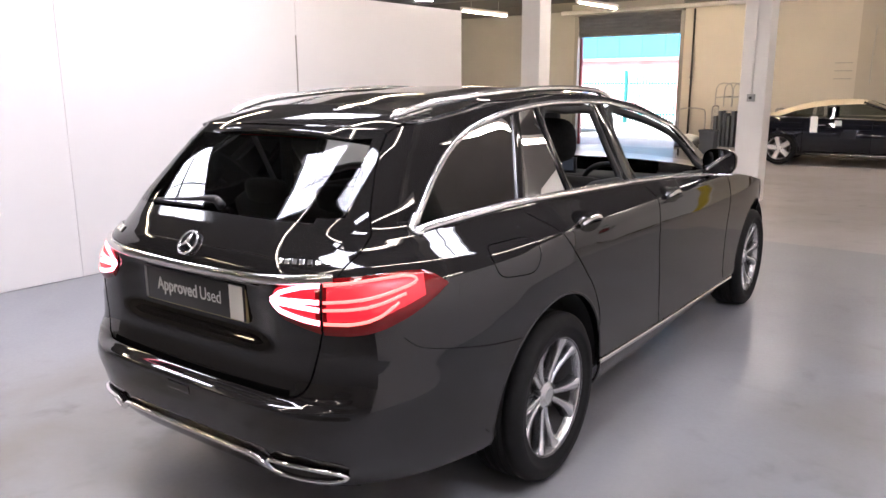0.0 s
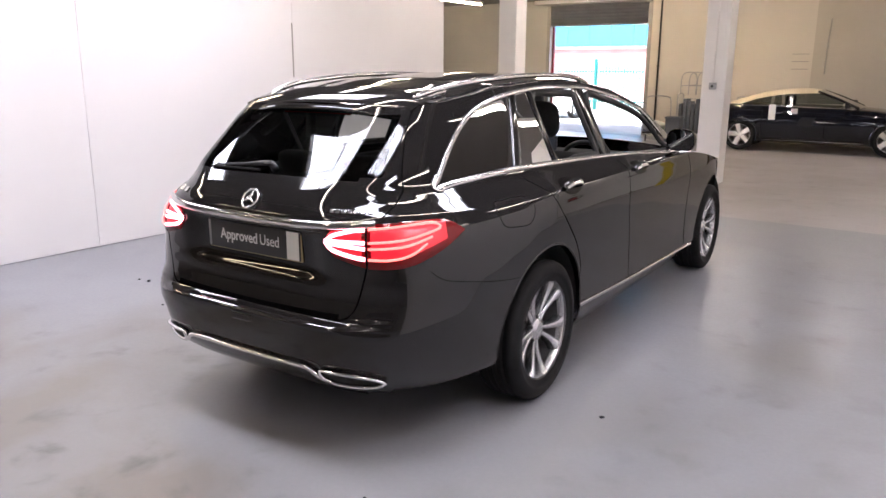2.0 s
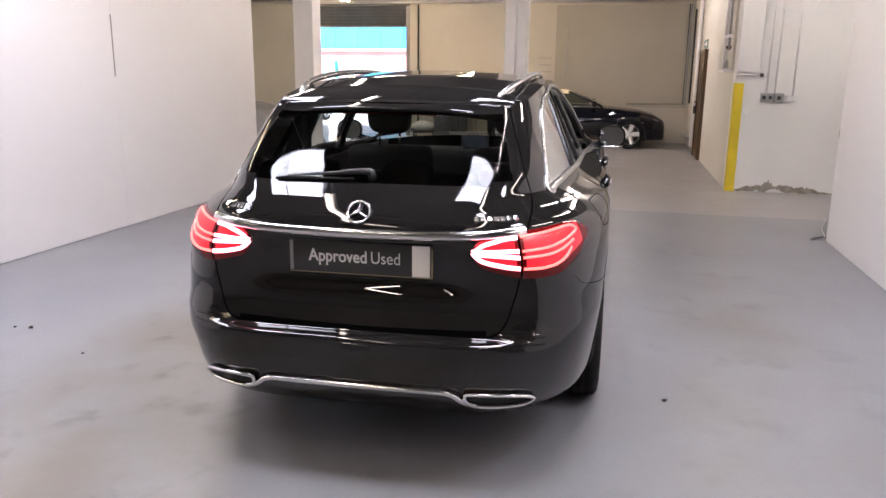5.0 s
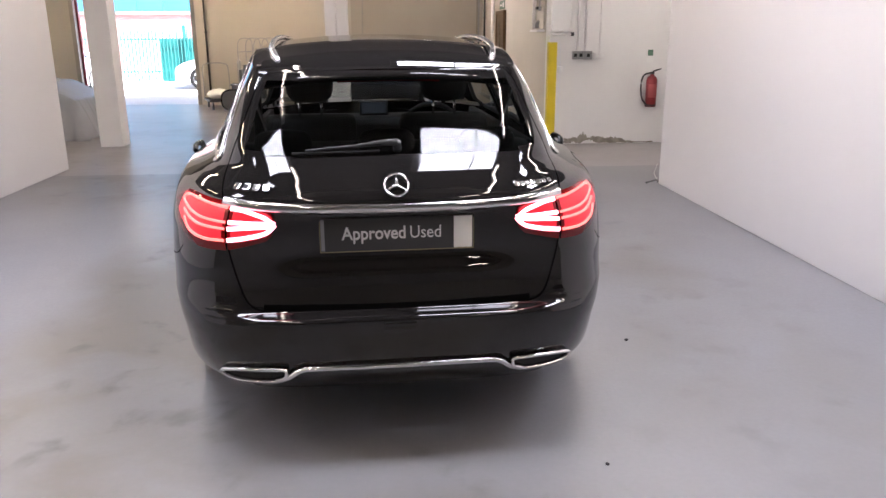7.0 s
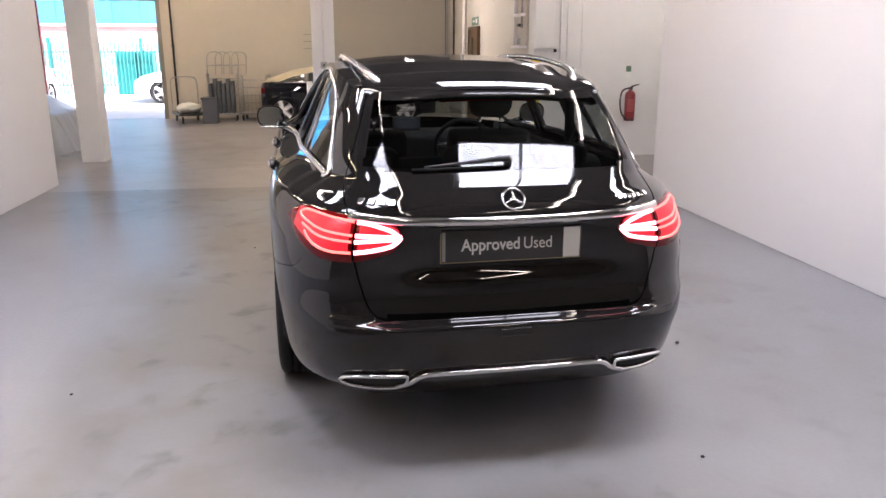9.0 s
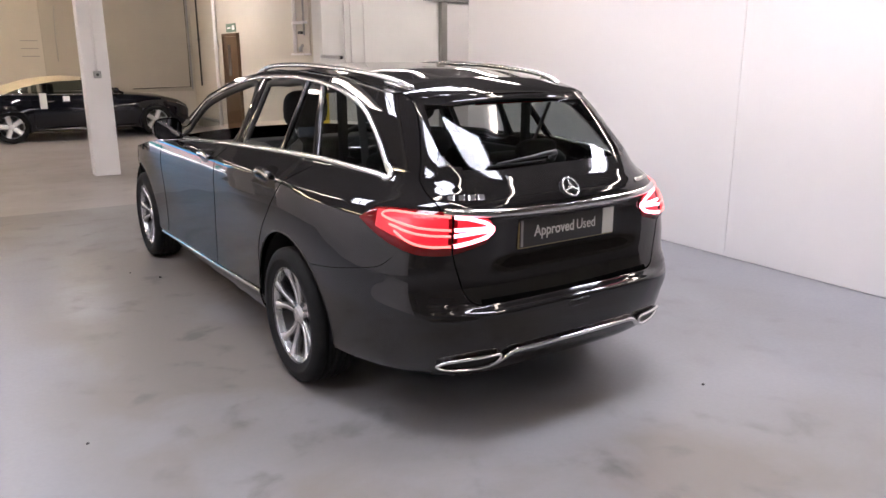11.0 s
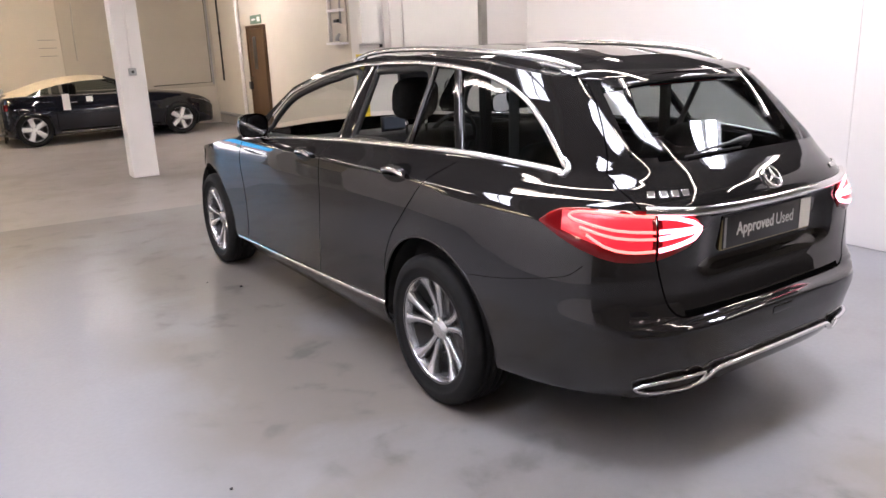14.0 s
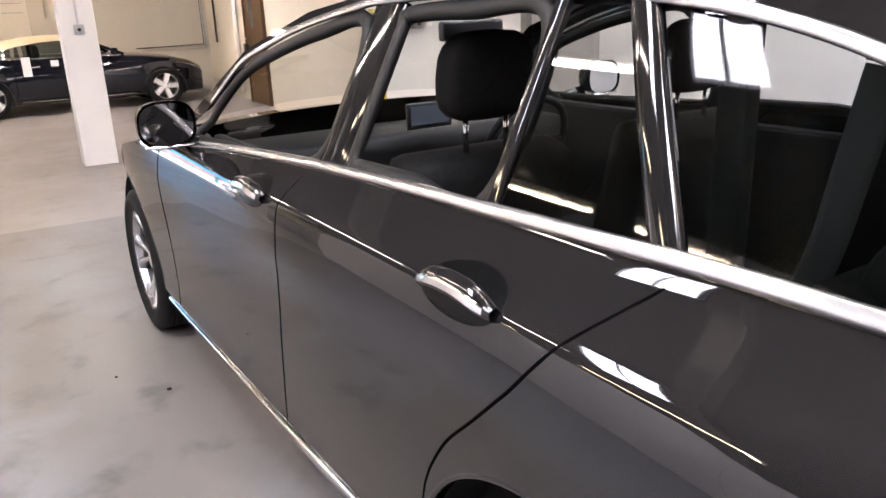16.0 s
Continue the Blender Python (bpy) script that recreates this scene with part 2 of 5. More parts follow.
def tube(pts, r, n=8, bm=None, closed=False, caps=True):
    """A round bar through points; r a number, or one radius a point."""
    pts = [Vector(p) for p in pts]
    rs = r if isinstance(r, (list, tuple)) else [r] * len(pts)
    rows, up = [], Vector((0.03, 0.02, 1)).normalized()
    for i, p in enumerate(pts):
        a = pts[i - 1] if (i or closed) else p
        b = pts[(i + 1) % len(pts)] if (i < len(pts) - 1 or closed) else p
        d = (b - a).normalized()
        s = d.cross(up)
        if s.length < 0.05:
            s = d.cross(Vector((1, 0, 0)))
        s.normalize()
        u = s.cross(d)
        rows.append([p + rs[i] * (math.cos(k * 2 * math.pi / n) * s + math.sin(k * 2 * math.pi / n) * u) for k in range(n)])
    own = grid(rows, None, closed, True)
    if caps and not closed:
        own.verts.ensure_lookup_table()
        own.faces.new(own.verts[:n][::-1])
        own.faces.new(own.verts[-n:])
    bmesh.ops.recalc_face_normals(own, faces=own.faces)
    return join(bm, own) if bm else own


def lathe(profile, n=48, axis="x"):
    """Turns (offset along the axis, radius) pairs round the axis."""
    rows = []
    for k in range(n):
        c, s = math.cos(2 * math.pi * k / n), math.sin(2 * math.pi * k / n)
        rows.append([(o, r * c, r * s) if axis == "x" else (r * c, r * s, o) for o, r in profile])
    bm = grid(rows, None, True, False)
    bmesh.ops.remove_doubles(bm, verts=bm.verts, dist=1e-5)
    bmesh.ops.recalc_face_normals(bm, faces=bm.faces)
    return bm


def spline(pts, n):
    """n points, evenly spaced, on a smooth curve through pts."""
    P = np.array(pts, float)
    Q = np.vstack([2 * P[0] - P[1], P, 2 * P[-1] - P[-2]])
    out = []
    for i in range(1, len(Q) - 2):
        for t in np.linspace(0, 1, 24, endpoint=False):
            a, b, c, d = Q[i - 1 : i + 3]
            out.append(0.5 * (2 * b + (c - a) * t + (2 * a - 5 * b + 4 * c - d) * t**2 + (3 * b - a - 3 * c + d) * t**3))
    out.append(P[-1])
    out = np.array(out)
    s = np.r_[0, np.cumsum(np.linalg.norm(np.diff(out, axis=0), axis=1))]
    u = np.linspace(0, s[-1], n)
    return np.stack([np.interp(u, s, out[:, k]) for k in range(P.shape[1])], 1)


def solid(name, lo, hi, m, bevel=0.0, kind="structure", label="", category="", parent=None):
    ob = mesh_ob(name, box(lo, hi, bevel), m, parent, False)
    return tagged(ob, label, category, "", kind)


# ---- the building ----
LW, RW, BACK, SIDE, BLOCK = -3.655, 2.79, 14.20, 2.27, 7.0
GATE_L, GATE_R = -6.68, -4.12     # shutter opening
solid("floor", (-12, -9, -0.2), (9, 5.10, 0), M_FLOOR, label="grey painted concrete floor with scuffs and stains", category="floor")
solid("floor_far", (-12, 5.10, -0.2), (9, BACK + 0.25, -0.002), M_FLOOR2, label="worn bare concrete floor beyond the painted bay", category="floor")
solid("ceiling", (-12, -9, CEIL), (9, BACK + 0.25, CEIL + 0.2), M_CEIL, label="dark soffit of the workshop", category="ceiling")


def partition(name, x0, x1, y0, y1, h, seams):
    """A white boarded partition of butted panels with open joints."""
    root = solid(name, (x0 + 0.012, y0, 0), (x1 - 0.012, y1 - 0.002, h - 0.003), M_WHITE, label="white boarded partition wall", category="wall")
    cuts = [y0, *seams, y1]
    for a, b in zip(cuts, cuts[1:]):
        for lo, hi in ((x0, x0 + 0.011), (x1 - 0.011, x1)):
            part("panel", box((lo, a + 0.002, 0.004), (hi, b - 0.002, h), 0.0015), M_WHITE, root, smooth=False)
    return root


partition("wall_west", LW - 0.12, LW, -2.4, 5.53, 2.36, [-1.85, 0.48, 2.81])
solid("wall_slit", (LW - 0.004, 2.795, 1.40), (LW + 0.0005, 2.815, 1.95), M_SHUTTER, label="short dark slit at a joint of the partition", category="slit")
partition("wall_east", RW, RW + 0.12, -2.3, 3.98, 2.36, [-2.0, 0.38])
# outer shell
solid("wall_north_west", (-12, BACK, 0), (GATE_L, BACK + 0.25, CEIL), M_GREYWALL, label="grey rendered end wall beside the shutter", category="wall")
solid("wall_north_east", (GATE_R, BACK, 0), (SIDE, BACK + 0.25, CEIL), M_CREAM, label="cream painted end wall", category="wall")
solid("lintel", (GATE_L, BACK + 0.1, 2.95), (GATE_R, BACK + 0.25, CEIL), M_GREYWALL, label="grey lintel over the shutter opening", category="wall")
solid("wall_return", (SIDE, BLOCK + 0.25, 0), (SIDE + 0.25, BACK + 0.25, CEIL), M_CREAM, label="cream painted side wall with a door", category="wall")
solid("wall_block", (SIDE, BLOCK, 0), (9, BLOCK + 0.25, CEIL), M_BLOCK, label="white painted blockwork wall with peeling base", category="wall")
# unseen walls added to close the room, grey so the car's tail reflects dark
solid("wall_south", (-12, -9.2, 0), (9, -9, CEIL), M_GREYWALL, label="unseen grey end wall added to close the room", category="wall")
solid("wall_outer_west", (-12.2, -9.2, 0), (-12, BACK + 0.25, CEIL), M_GREYWALL, label="unseen grey side wall added to close the room", category="wall")
solid("wall_outer_east", (9, -9.2, 0), (9.2, BLOCK + 0.25, CEIL), M_GREYWALL, label="unseen grey side wall added to close the room", category="wall")


def column(name, x, y, w):
    bm = box((x - w / 2, y - w / 2, 0), (x + w / 2, y + w / 2, CEIL), 0.012)
    return tagged(mesh_ob(name, bm, M_COLUMN, None, False), "white painted square steel column", "column", "columns", "structure")


column("column_1", -3.79, 7.55, 0.31)
column("column_2", -0.615, 7.525, 0.31)

# beams and service pipe under the soffit
for i, y in enumerate((-6.0, -2.5, 0.78, 4.4, 7.4, 10.6, 14.2)):
    solid("beam", (-12, y - 0.09, CEIL - 0.20), (9, y + 0.09, CEIL), M_BEAM, label="painted steel ceiling beam", category="beam")
pipe = tube([(-7.0, BACK - 0.16, 3.06), (SIDE - 0.02, BACK - 0.16, 3.06)], 0.045, 12)
tagged(mesh_ob("service_pipe", pipe, M_COLUMN), "white service pipe along the end wall", "pipe", kind="structure")


def strip_light(at, length, lit=None):
    """A ceiling batten with a bare fluorescent tube."""
    root = thing("strip_light", "white ceiling batten with a lit fluorescent tube", "light fitting", "ceiling strip lights", at)
    h = length / 2
    part("batten", box((-0.035, -h, -0.06), (0.035, h, 0), 0.006), M_COLUMN, root, smooth=False)
    part("tube", tube([(0, -h + 0.04, -0.085), (0, h - 0.04, -0.085)], 0.017, 10), lit or M_LAMP, root, "glowing warm white tube")
    for y in (-h + 0.02, h - 0.02):
        part("end_cap", box((-0.02, y - 0.02, -0.105), (0.02, y + 0.02, -0.06), 0.004), M_COLUMN, root, smooth=False)
    for y in (-h * 0.6, h * 0.6):
        part("hanger", tube([(0, y, 0), (0, y, CEIL - at[2] - 0.001)], 0.006, 6), M_STEEL, root)
    return root


LAMPZ = CEIL - 0.21
for x in (-8.0, -5.2, -2.3):
    strip_light((x, 12.3, LAMPZ), 1.8, M_WARM)
strip_light((-0.9, 10.2, LAMPZ), 1.8, M_FAR)
strip_light((0.9, 10.6, LAMPZ), 1.8, M_FAR)
for y in (-4.15, -1.95, 0.25):
    for x in (-0.80, 1.20):
        strip_light((x, y, LAMPZ), 1.8)
for y in (-1.95, 0.25):
    strip_light((3.2, y, LAMPZ), 1.8)
for y in (2.6, 4.8, 7.0):
    for x in (-2.4, 2.3):
        strip_light((x, y, LAMPZ), 1.8)
for y in (-4.7, -1.7, 1.3, 4.3):
    strip_light((-4.05, y, LAMPZ), 1.8, M_OLD)
for y in (-2.0, 4.0, 8.5):
    strip_light((-7.2, y, LAMPZ), 1.8, M_FAR)
strip_light((4.4, 5.6, LAMPZ), 1.8, M_FAR)
strip_light((7.0, 3.6, LAMPZ), 1.8)


# roof lights behind the car
def roof_light(name, x0, x1, y0, y1):
    root = thing(name, "bright glazed roof light with dark steel bars", "roof light", "roof lights", ((x0 + x1) / 2, (y0 + y1) / 2, CEIL))
    hx, hy = (x1 - x0) / 2, (y1 - y0) / 2
    for s in (-1, 1):
        part("kerb", box((s * hx - 0.03, -hy, -0.05), (s * hx + 0.03, hy, -0.002), 0.004), M_BEAM, root, smooth=False)
        part("kerb", box((-hx, s * hy - 0.03, -0.05), (hx, s * hy + 0.03, -0.002), 0.004), M_BEAM, root, smooth=False)
    part("glazing_bar", box((-hx, -0.007, -0.045), (hx, 0.007, -0.012), 0.002), M_BEAM, root, smooth=False)
    part("glazing_bar", box((-0.007, -hy, -0.046), (0.007, hy, -0.013), 0.002), M_BEAM, root, smooth=False)
    lamp = new("daylight", bpy.data.lights.new("daylight", "AREA"))
    lamp.data.shape, lamp.data.size, lamp.data.size_y = "RECTANGLE", 2 * hx - 0.06, 2 * hy - 0.06
    lamp.data.energy, lamp.data.color = SKYLIGHT, (1.0, 0.97, 0.99)
    lamp.matrix_world = pose((x0 + x1) / 2, (y0 + y1) / 2, CEIL - 0.008)
    return root


for x, w in ((-3.30, 0.46), (-1.36, 0.46), (0.74, 0.46), (2.62, 0.22)):
    roof_light("roof_light", x - w, x + w, -1.34, -0.63)
for x in (-2.20, 0.74):
    roof_light("roof_light", x - 0.62, x + 0.62, 0.98, 1.62)


# roller shutter, half rolled up
def roller_shutter():
    root = thing("roller_shutter", "grey steel roller shutter, raised, in the end wall", "shutter", at=((GATE_L + GATE_R) / 2, BACK + 0.05, 0))
    n = 8
    for k in range(n):
        z = 2.54 + k * 0.075
        rows = []
        for x in (-1.28, 1.28):
            rows.append([(x, 0.03 - 0.022 * math.sin(math.pi * j / 6), z + 0.075 * j / 6) for j in range(7)])
        bm = grid(rows)
        bmesh.ops.solidify(bm, geom=bm.faces[:], thickness=0.004)
        part("slat", bm, M_SHUTTER, root)
    part("bottom_rail", box((-1.28, 0.0, 2.50), (1.28, 0.05, 2.545), 0.005), M_SHUTTER, root, smooth=False)
    for s in (-1, 1):
        part("guide", box((s * 1.28 - 0.045, -0.06, 0), (s * 1.28 + 0.045, 0.07, 3.06), 0.004), M_SHUTTER, root, smooth=False)
    part("housing", box((-1.33, -0.22, 2.98), (1.33, 0.1, 3.24), 0.02), M_GREYWALL, root, smooth=False)
    return root


roller_shutter()
solid("jamb", (GATE_L - 0.19, BACK - 0.006, 0), (GATE_L, BACK + 0.252, 2.95), M_GREYWALL, 0.004, label="grey rendered door jamb", category="jamb")
solid("jamb_strip", (GATE_L, BACK + 0.135, 0), (GATE_L + 0.085, BACK + 0.215, 2.50), M_RED, 0.004, label="red painted strip in the doorway", category="jamb")


# ---- the estate car ----
RISE = 1.05         # height of the body over its tables below
YC = 0.10
WZ = [0.16, 0.20, 0.25, 0.30, 0.36, 0.45, 0.60, 0.72, 0.80, 0.872, 0.912, 0.924, 0.931, 0.955, 0.99, 1.40]
WX = [0.76, 0.80, 0.845, 0.862, 0.861, 0.866, 0.877, 0.883, 0.884, 0.876, 0.864, 0.854, 0.842, 0.800, 0.738, 0.527]
RZ = [0.16, 0.22, 0.28, 0.34, 0.45, 0.515, 0.530, 0.537, 0.56, 0.62, 0.70, 0.85, 0.875, 0.905, 0.94, 0.985, 1.27, 1.40]
RY = [-0.816, -0.886, -0.971, -1.01, -1.033, -1.038, -1.033, -0.990, -0.980, -0.968, -0.965, -0.978, -0.979, -0.973, -0.95, -0.907, -0.556, -0.394]
BELT_Y = [-1, 0.9, 1.5, 2.0, 2.2, 2.5, 3.0, 3.4, 3.62]
BELT_Z = [0.975, 0.975, 0.955, 0.925, 0.912, 0.875, 0.795, 0.69, 0.55]
EDGE_Y = [-0.54, -0.26, 0.06, 0.52, 0.94, 1.38, 1.79, 2.08, 2.20]
EDGE_Z = [1.278, 1.315, 1.348, 1.369, 1.364, 1.315, 1.210, 1.03, 0.93]


def smooth_at(v, xs, ys, w=0.005):
    """A smoothed table look-up."""
    return sum(np.interp(v + d * w, xs, ys) for d in (-2, -1, 0, 1, 2)) / 5


def corner_n(z):
    return np.interp(z, [0.28, 0.42, 0.55, 0.68, 0.80, 0.88, 0.95, 1.05, 1.22], [4.9, 4.7, 5.2, 5.5, 5.4, 4.7, 4.8, 6.8, 8.0])


def taper(z):
    return np.interp(z, [0.28, 0.42, 0.55, 0.68, 0.80, 0.88, 0.95, 1.05, 1.22], [0.136, 0.096, 0.080, 0.107, 0.149, 0.195, 0.218, 0.200, 0.150])


def bow(z):
    """How soon the tail draws in: the cabin does so earlier than the body."""
    return np.interp(z, [0.87, 0.925, 1.12], [2.0, 1.35, 1.25])


def depth(z, a=0.0):
    """Length of the tail behind YC; the bumper's ledge softens round the corner."""
    k = np.interp(a, [0.93, 1.08], [1.0, 0.0])
    return YC - (k * smooth_at(z, RZ, RY, 0.022) + (1 - k) * smooth_at(z, RZ, RY, 0.003))


STEPS = 1 - np.linspace(1, 0, 240) ** 2.2


def plan(z):
    """The plan of the tail at a height: shares of the half width over shares of the length."""
    n = corner_n(z)
    return (1 - taper(z) * STEPS ** bow(z)) * np.maximum(0.0, 1 - STEPS**n) ** (1 / n)


def body_x(y, z):
    """Half width of the car at a length and a height."""
    w = smooth_at(z, WZ, WX)
    if y < YC:
        t = min(1.0, (YC - y) / depth(z))
        n = corner_n(z)
        w *= (1 - taper(z) * t ** bow(z)) * max(1e-6, 1 - t**n) ** (1 / n)
    if y > 2.3:
        t = (y - 2.3) / (3.62 - 2.3)
        w *= max(1e-4, 1 - min(t, 1) ** 3.2) ** (1 / 3.2)
    return w


def ease(v, a, b):
    t = min(1.0, max(0.0, (v - a) / (b - a)))
    return t * t * (3 - 2 * t)


def recess(x, z):
    """How far the plate's recess is sunk into the tailgate."""
    return 0.026 * ease(abs(x), 0.43, 0.29) * ease(z, 0.655, 0.712) * ease(z, 0.874, 0.850)


def tail_y(x, z):
    """Length at which the tail lies, at a half width and a height."""
    X = plan(z)
    u = abs(x) / smooth_at(z, WZ, WX)
    return YC - depth(z, math.atan2(0.975, u)) * np.interp(-u, -X, STEPS) + recess(x, z)


def corner(a, z):
    """The place at the angle a round the rear corner."""
    X = plan(z)
    t = np.interp(a, np.arctan2(STEPS, X), STEPS)
    n = corner_n(z)
    x = t / math.tan(a) if a > 0.5 else (1 - taper(z) * t ** bow(z)) * max(1e-6, 1 - t**n) ** (1 / n)
    x *= smooth_at(z, WZ, WX)
    return x, YC - depth(z, a) * t + recess(x, z), z


def column_points(c, zs):
    """A column of the shell. c >= 0: at that length on the side; c < 0: at the angle -c round the rear corner."""
    return [(body_x(c + YC, z), c + YC, z) if c >= 0 else corner(-c, z) for z in zs]


DLO_LO = ([2.06, 1.98, 1.05, 0.34, -0.09, -0.44, -0.58], [0.955, 0.925, 0.985, 1.010, 1.018, 1.001, 0.986])
DLO_HI = ([2.06, 1.94, 1.79, 1.625, 1.38, 1.08, 0.94, 0.52, 0.16, -0.07, -0.265, -0.405, -0.515, -0.56, -0.58], [0.955, 1.05, 1.17, 1.222, 1.28, 1.323, 1.334, 1.341, 1.323, 1.289, 1.228, 1.142, 1.050, 1.008, 0.986])


def dlo(y):
    """Lower and upper edge of the side windows at a length."""
    return np.interp(-y, [-v for v in DLO_LO[0]], DLO_LO[1]), np.interp(-y, [-v for v in DLO_HI[0]], DLO_HI[1])


ARCH_R, ARCH_Z = 0.400, 0.318
AXLES = (-0.01, 2.83)


def shell():
    """The body's skin: grid columns from the nose along one side to the tail's middle."""
    cols = [v for v in np.arange(3.50, -0.001, -0.02)] + [-a for a in list(np.linspace(0.012, 0.62, 30)) + list(np.linspace(0.632, 1.02, 44)) + list(np.linspace(1.04, math.pi / 2, 26))]
    nose = [3.519, 3.517, 3.513, 3.507]
    cols = nose + cols
    low = sorted(list(np.linspace(0.17, 0.49, 19)) + list(np.arange(0.50, 0.572, 0.0055)) + list(np.linspace(0.585, 0.875, 19)) + list(np.arange(0.885, 0.926, 0.0045)))
    high = np.linspace(0, 1, 24)[1:]
    rows = []
    for c in cols:
        yn = c + YC if c >= 0 else YC - 0.65 * min(1, (math.cos(-c) ** 5 + math.sin(-c) ** 5) ** (-0.2) * math.sin(-c))
        zb = np.interp(yn, BELT_Y, BELT_Z) if c >= 0 else 0.975
        top = min(zb / 0.93, 1.0)
        zs = [0.17 + (v - 0.17) * (top * 0.925 - 0.17) / 0.755 for v in low] + list(np.linspace(top * 0.925, zb, 6)[1:])
        if yn < 2.2:
            ze = max(smooth_at(yn, EDGE_Y, EDGE_Z), zb + 0.005)
            zs += list(zb + (ze - zb) * high)
        else:
            zs += [zb] * len(high)
        rows.append(column_points(c, zs))
    return cols, rows


cols, rows = shell()
RIM = [r[-1] for r in rows]
"""RIM: the shell's upper edge from nose to tail, to which the roof joins."""


def region(p, c, j):
    """Which panel a face belongs to, by its middle."""
    x, y, z = p
    if y < -0.30 and z < np.interp(abs(x), [0.45, 0.62], [0.235, 0.268]):
        return None
    if 1e-3 < abs(x) and c >= -0.9:
        lo, hi = dlo(y) if -0.58 < y < 2.06 else (9, 9)
        if lo < z < hi:
            return None
        for a in AXLES:
            if math.hypot(y - a, (z - ARCH_Z) * RISE) < ARCH_R and abs(x) > 0.6:
                return None
    if z > 0.995 and c < 0 and abs(x) < np.interp(z, [0.99, 1.26], [0.568, 0.488]) and z < 1.275 and y < -0.35:
        inner = abs(x) < np.interp(z, [0.99, 1.26], [0.530, 0.445]) and 1.022 + 0.02 * (x / 0.5) ** 4 < z < 1.25
        return "rear_window" if inner else "glass_border"
    if c < -0.5 and z < 0.53:
        return "rear_bumper"
    if c < 0 and abs(x) < 0.582 and y < -0.4 and z < 1.3:
        return "tailgate"
    if z < 0.965 or (z < 1.0 and y < 2.0):
        if 0.985 < y < 2.15 - 0.05 * (z < 0.6) and z > 0.3:
            return "front_door"
        cut = np.interp(z, [0.3, 0.45, 0.547, 0.664, 0.755, 0.839, 0.929, 0.985], [0.36, 0.35, 0.335, 0.261, 0.165, 0.078, 0.0, -0.055])
        if cut < y <= 0.985 and z > 0.3:
            return "rear_door"
        if y > 3.25:
            return "front_bumper"
        if y > 2.1 and z > 0.3:
            return "front_wing"
        if z <= 0.3 and 0.3 < y < 2.5:
            return "side_skirt"
    return "quarter_panel"


car = thing("estate_car", "black estate car with chrome trim, lit tail lamps and open windows", "car", rz=2.2)
full = bmesh.new()
vs = [[full.verts.new(p) for p in row] for row in rows]
tags = full.faces.layers.int.new("panel")
NAMES = ["glass_border", "rear_window", "rear_bumper", "tailgate", "front_door", "rear_door", "front_bumper", "front_wing", "side_skirt", "quarter_panel"]
for i in range(len(vs) - 1):
    for j in range(len(vs[0]) - 1):
        q = [vs[i][j], vs[i + 1][j], vs[i + 1][j + 1], vs[i][j + 1]]
        mid = sum((v.co for v in q), Vector()) / 4
        if (q[0].co - q[3].co).length < 1e-5 and (q[1].co - q[2].co).length < 1e-5:
            continue
        tag = region(mid, cols[i], j)
        if tag:
            full.faces.new(q)[tags] = NAMES.index(tag)
bmesh.ops.delete(full, geom=[v for v in full.verts if not v.link_faces], context="VERTS")
bmesh.ops.recalc_face_normals(full, faces=full.faces)
out = sum(f.normal.x * f.calc_center_median().x for f in full.faces)
if out < 0:
    bmesh.ops.reverse_faces(full, faces=full.faces)
full.normal_update()
full.verts.index_update()
NORMAL = [v.normal.copy() for v in full.verts]
full.verts.ensure_lookup_table()
soft_zone = [v for v in full.verts if v.co.y < 0.0 and ((v.co.z < 0.495 and abs(v.co.x) > 0.3) or (v.co.z < 0.62 and abs(v.co.x) > 0.66)) and len(v.link_edges) == 4]
for _ in range(24):
    eased = {}
    for v in soft_zone:
        eased[v.index] = (NORMAL[v.index] * 2 + sum((NORMAL[e.other_vert(v).index] for e in v.link_edges), Vector())).normalized()
    for n, no in eased.items():
        NORMAL[n] = no
for v in full.verts:
    for a in AXLES:
        d = math.hypot(v.co.y - a, (v.co.z - ARCH_Z) * RISE)
        if abs(d - ARCH_R) < 0.017 and v.co.z > 0.2 and abs(v.co.x) > 0.6:
            k = ARCH_R / d
            v.co.y, v.co.z = a + (v.co.y - a) * k, ARCH_Z + (v.co.z - ARCH_Z) * k


def panel(tag, sides):
    """One panel, cut from the skin; the normals of the whole skin keep reflections unbroken across the joints."""
    use = [f for f in full.faces if f[tags] == NAMES.index(tag)]
    ids = sorted({v.index for f in use for v in f.verts})
    at = {n: k for k, n in enumerate(ids)}
    pts, nor, faces = [], [], []
    for s in sides:
        base = len(pts)
        for n in ids:
            co, no = full.verts[n].co, NORMAL[n]
            if len(sides) == 2 and abs(co.x) < 2e-3:
                no = Vector((0, no.y, no.z)).normalized()
            pts.append((s * co.x, co.y, co.z * RISE)), nor.append(Vector((s * no.x, no.y, no.z / RISE)).normalized())
        for f in use:
            q = [base + at[v.index] for v in f.verts]
            faces.append(q if s > 0 else q[::-1])
    me = bpy.data.meshes.new(tag)
    me.from_pydata(pts, [], faces)
    me.materials.append({"rear_window": M_TINT, "glass_border": M_GLOSS}.get(tag, M_PAINT))
    me.polygons.foreach_set("use_smooth", [True] * len(faces))
    me.normals_split_custom_set_from_vertices(nor)
    ob = new(tag, me)
    ob.parent = car
    return ob


PANELS = {}
for tag in NAMES:
    if tag in ("glass_border", "rear_window", "rear_bumper", "tailgate", "front_bumper"):
        PANELS[tag] = panel(tag, (1, -1))
    else:
        PANELS[tag] = [panel(tag, (1,)), panel(tag, (-1,))]
full.free()


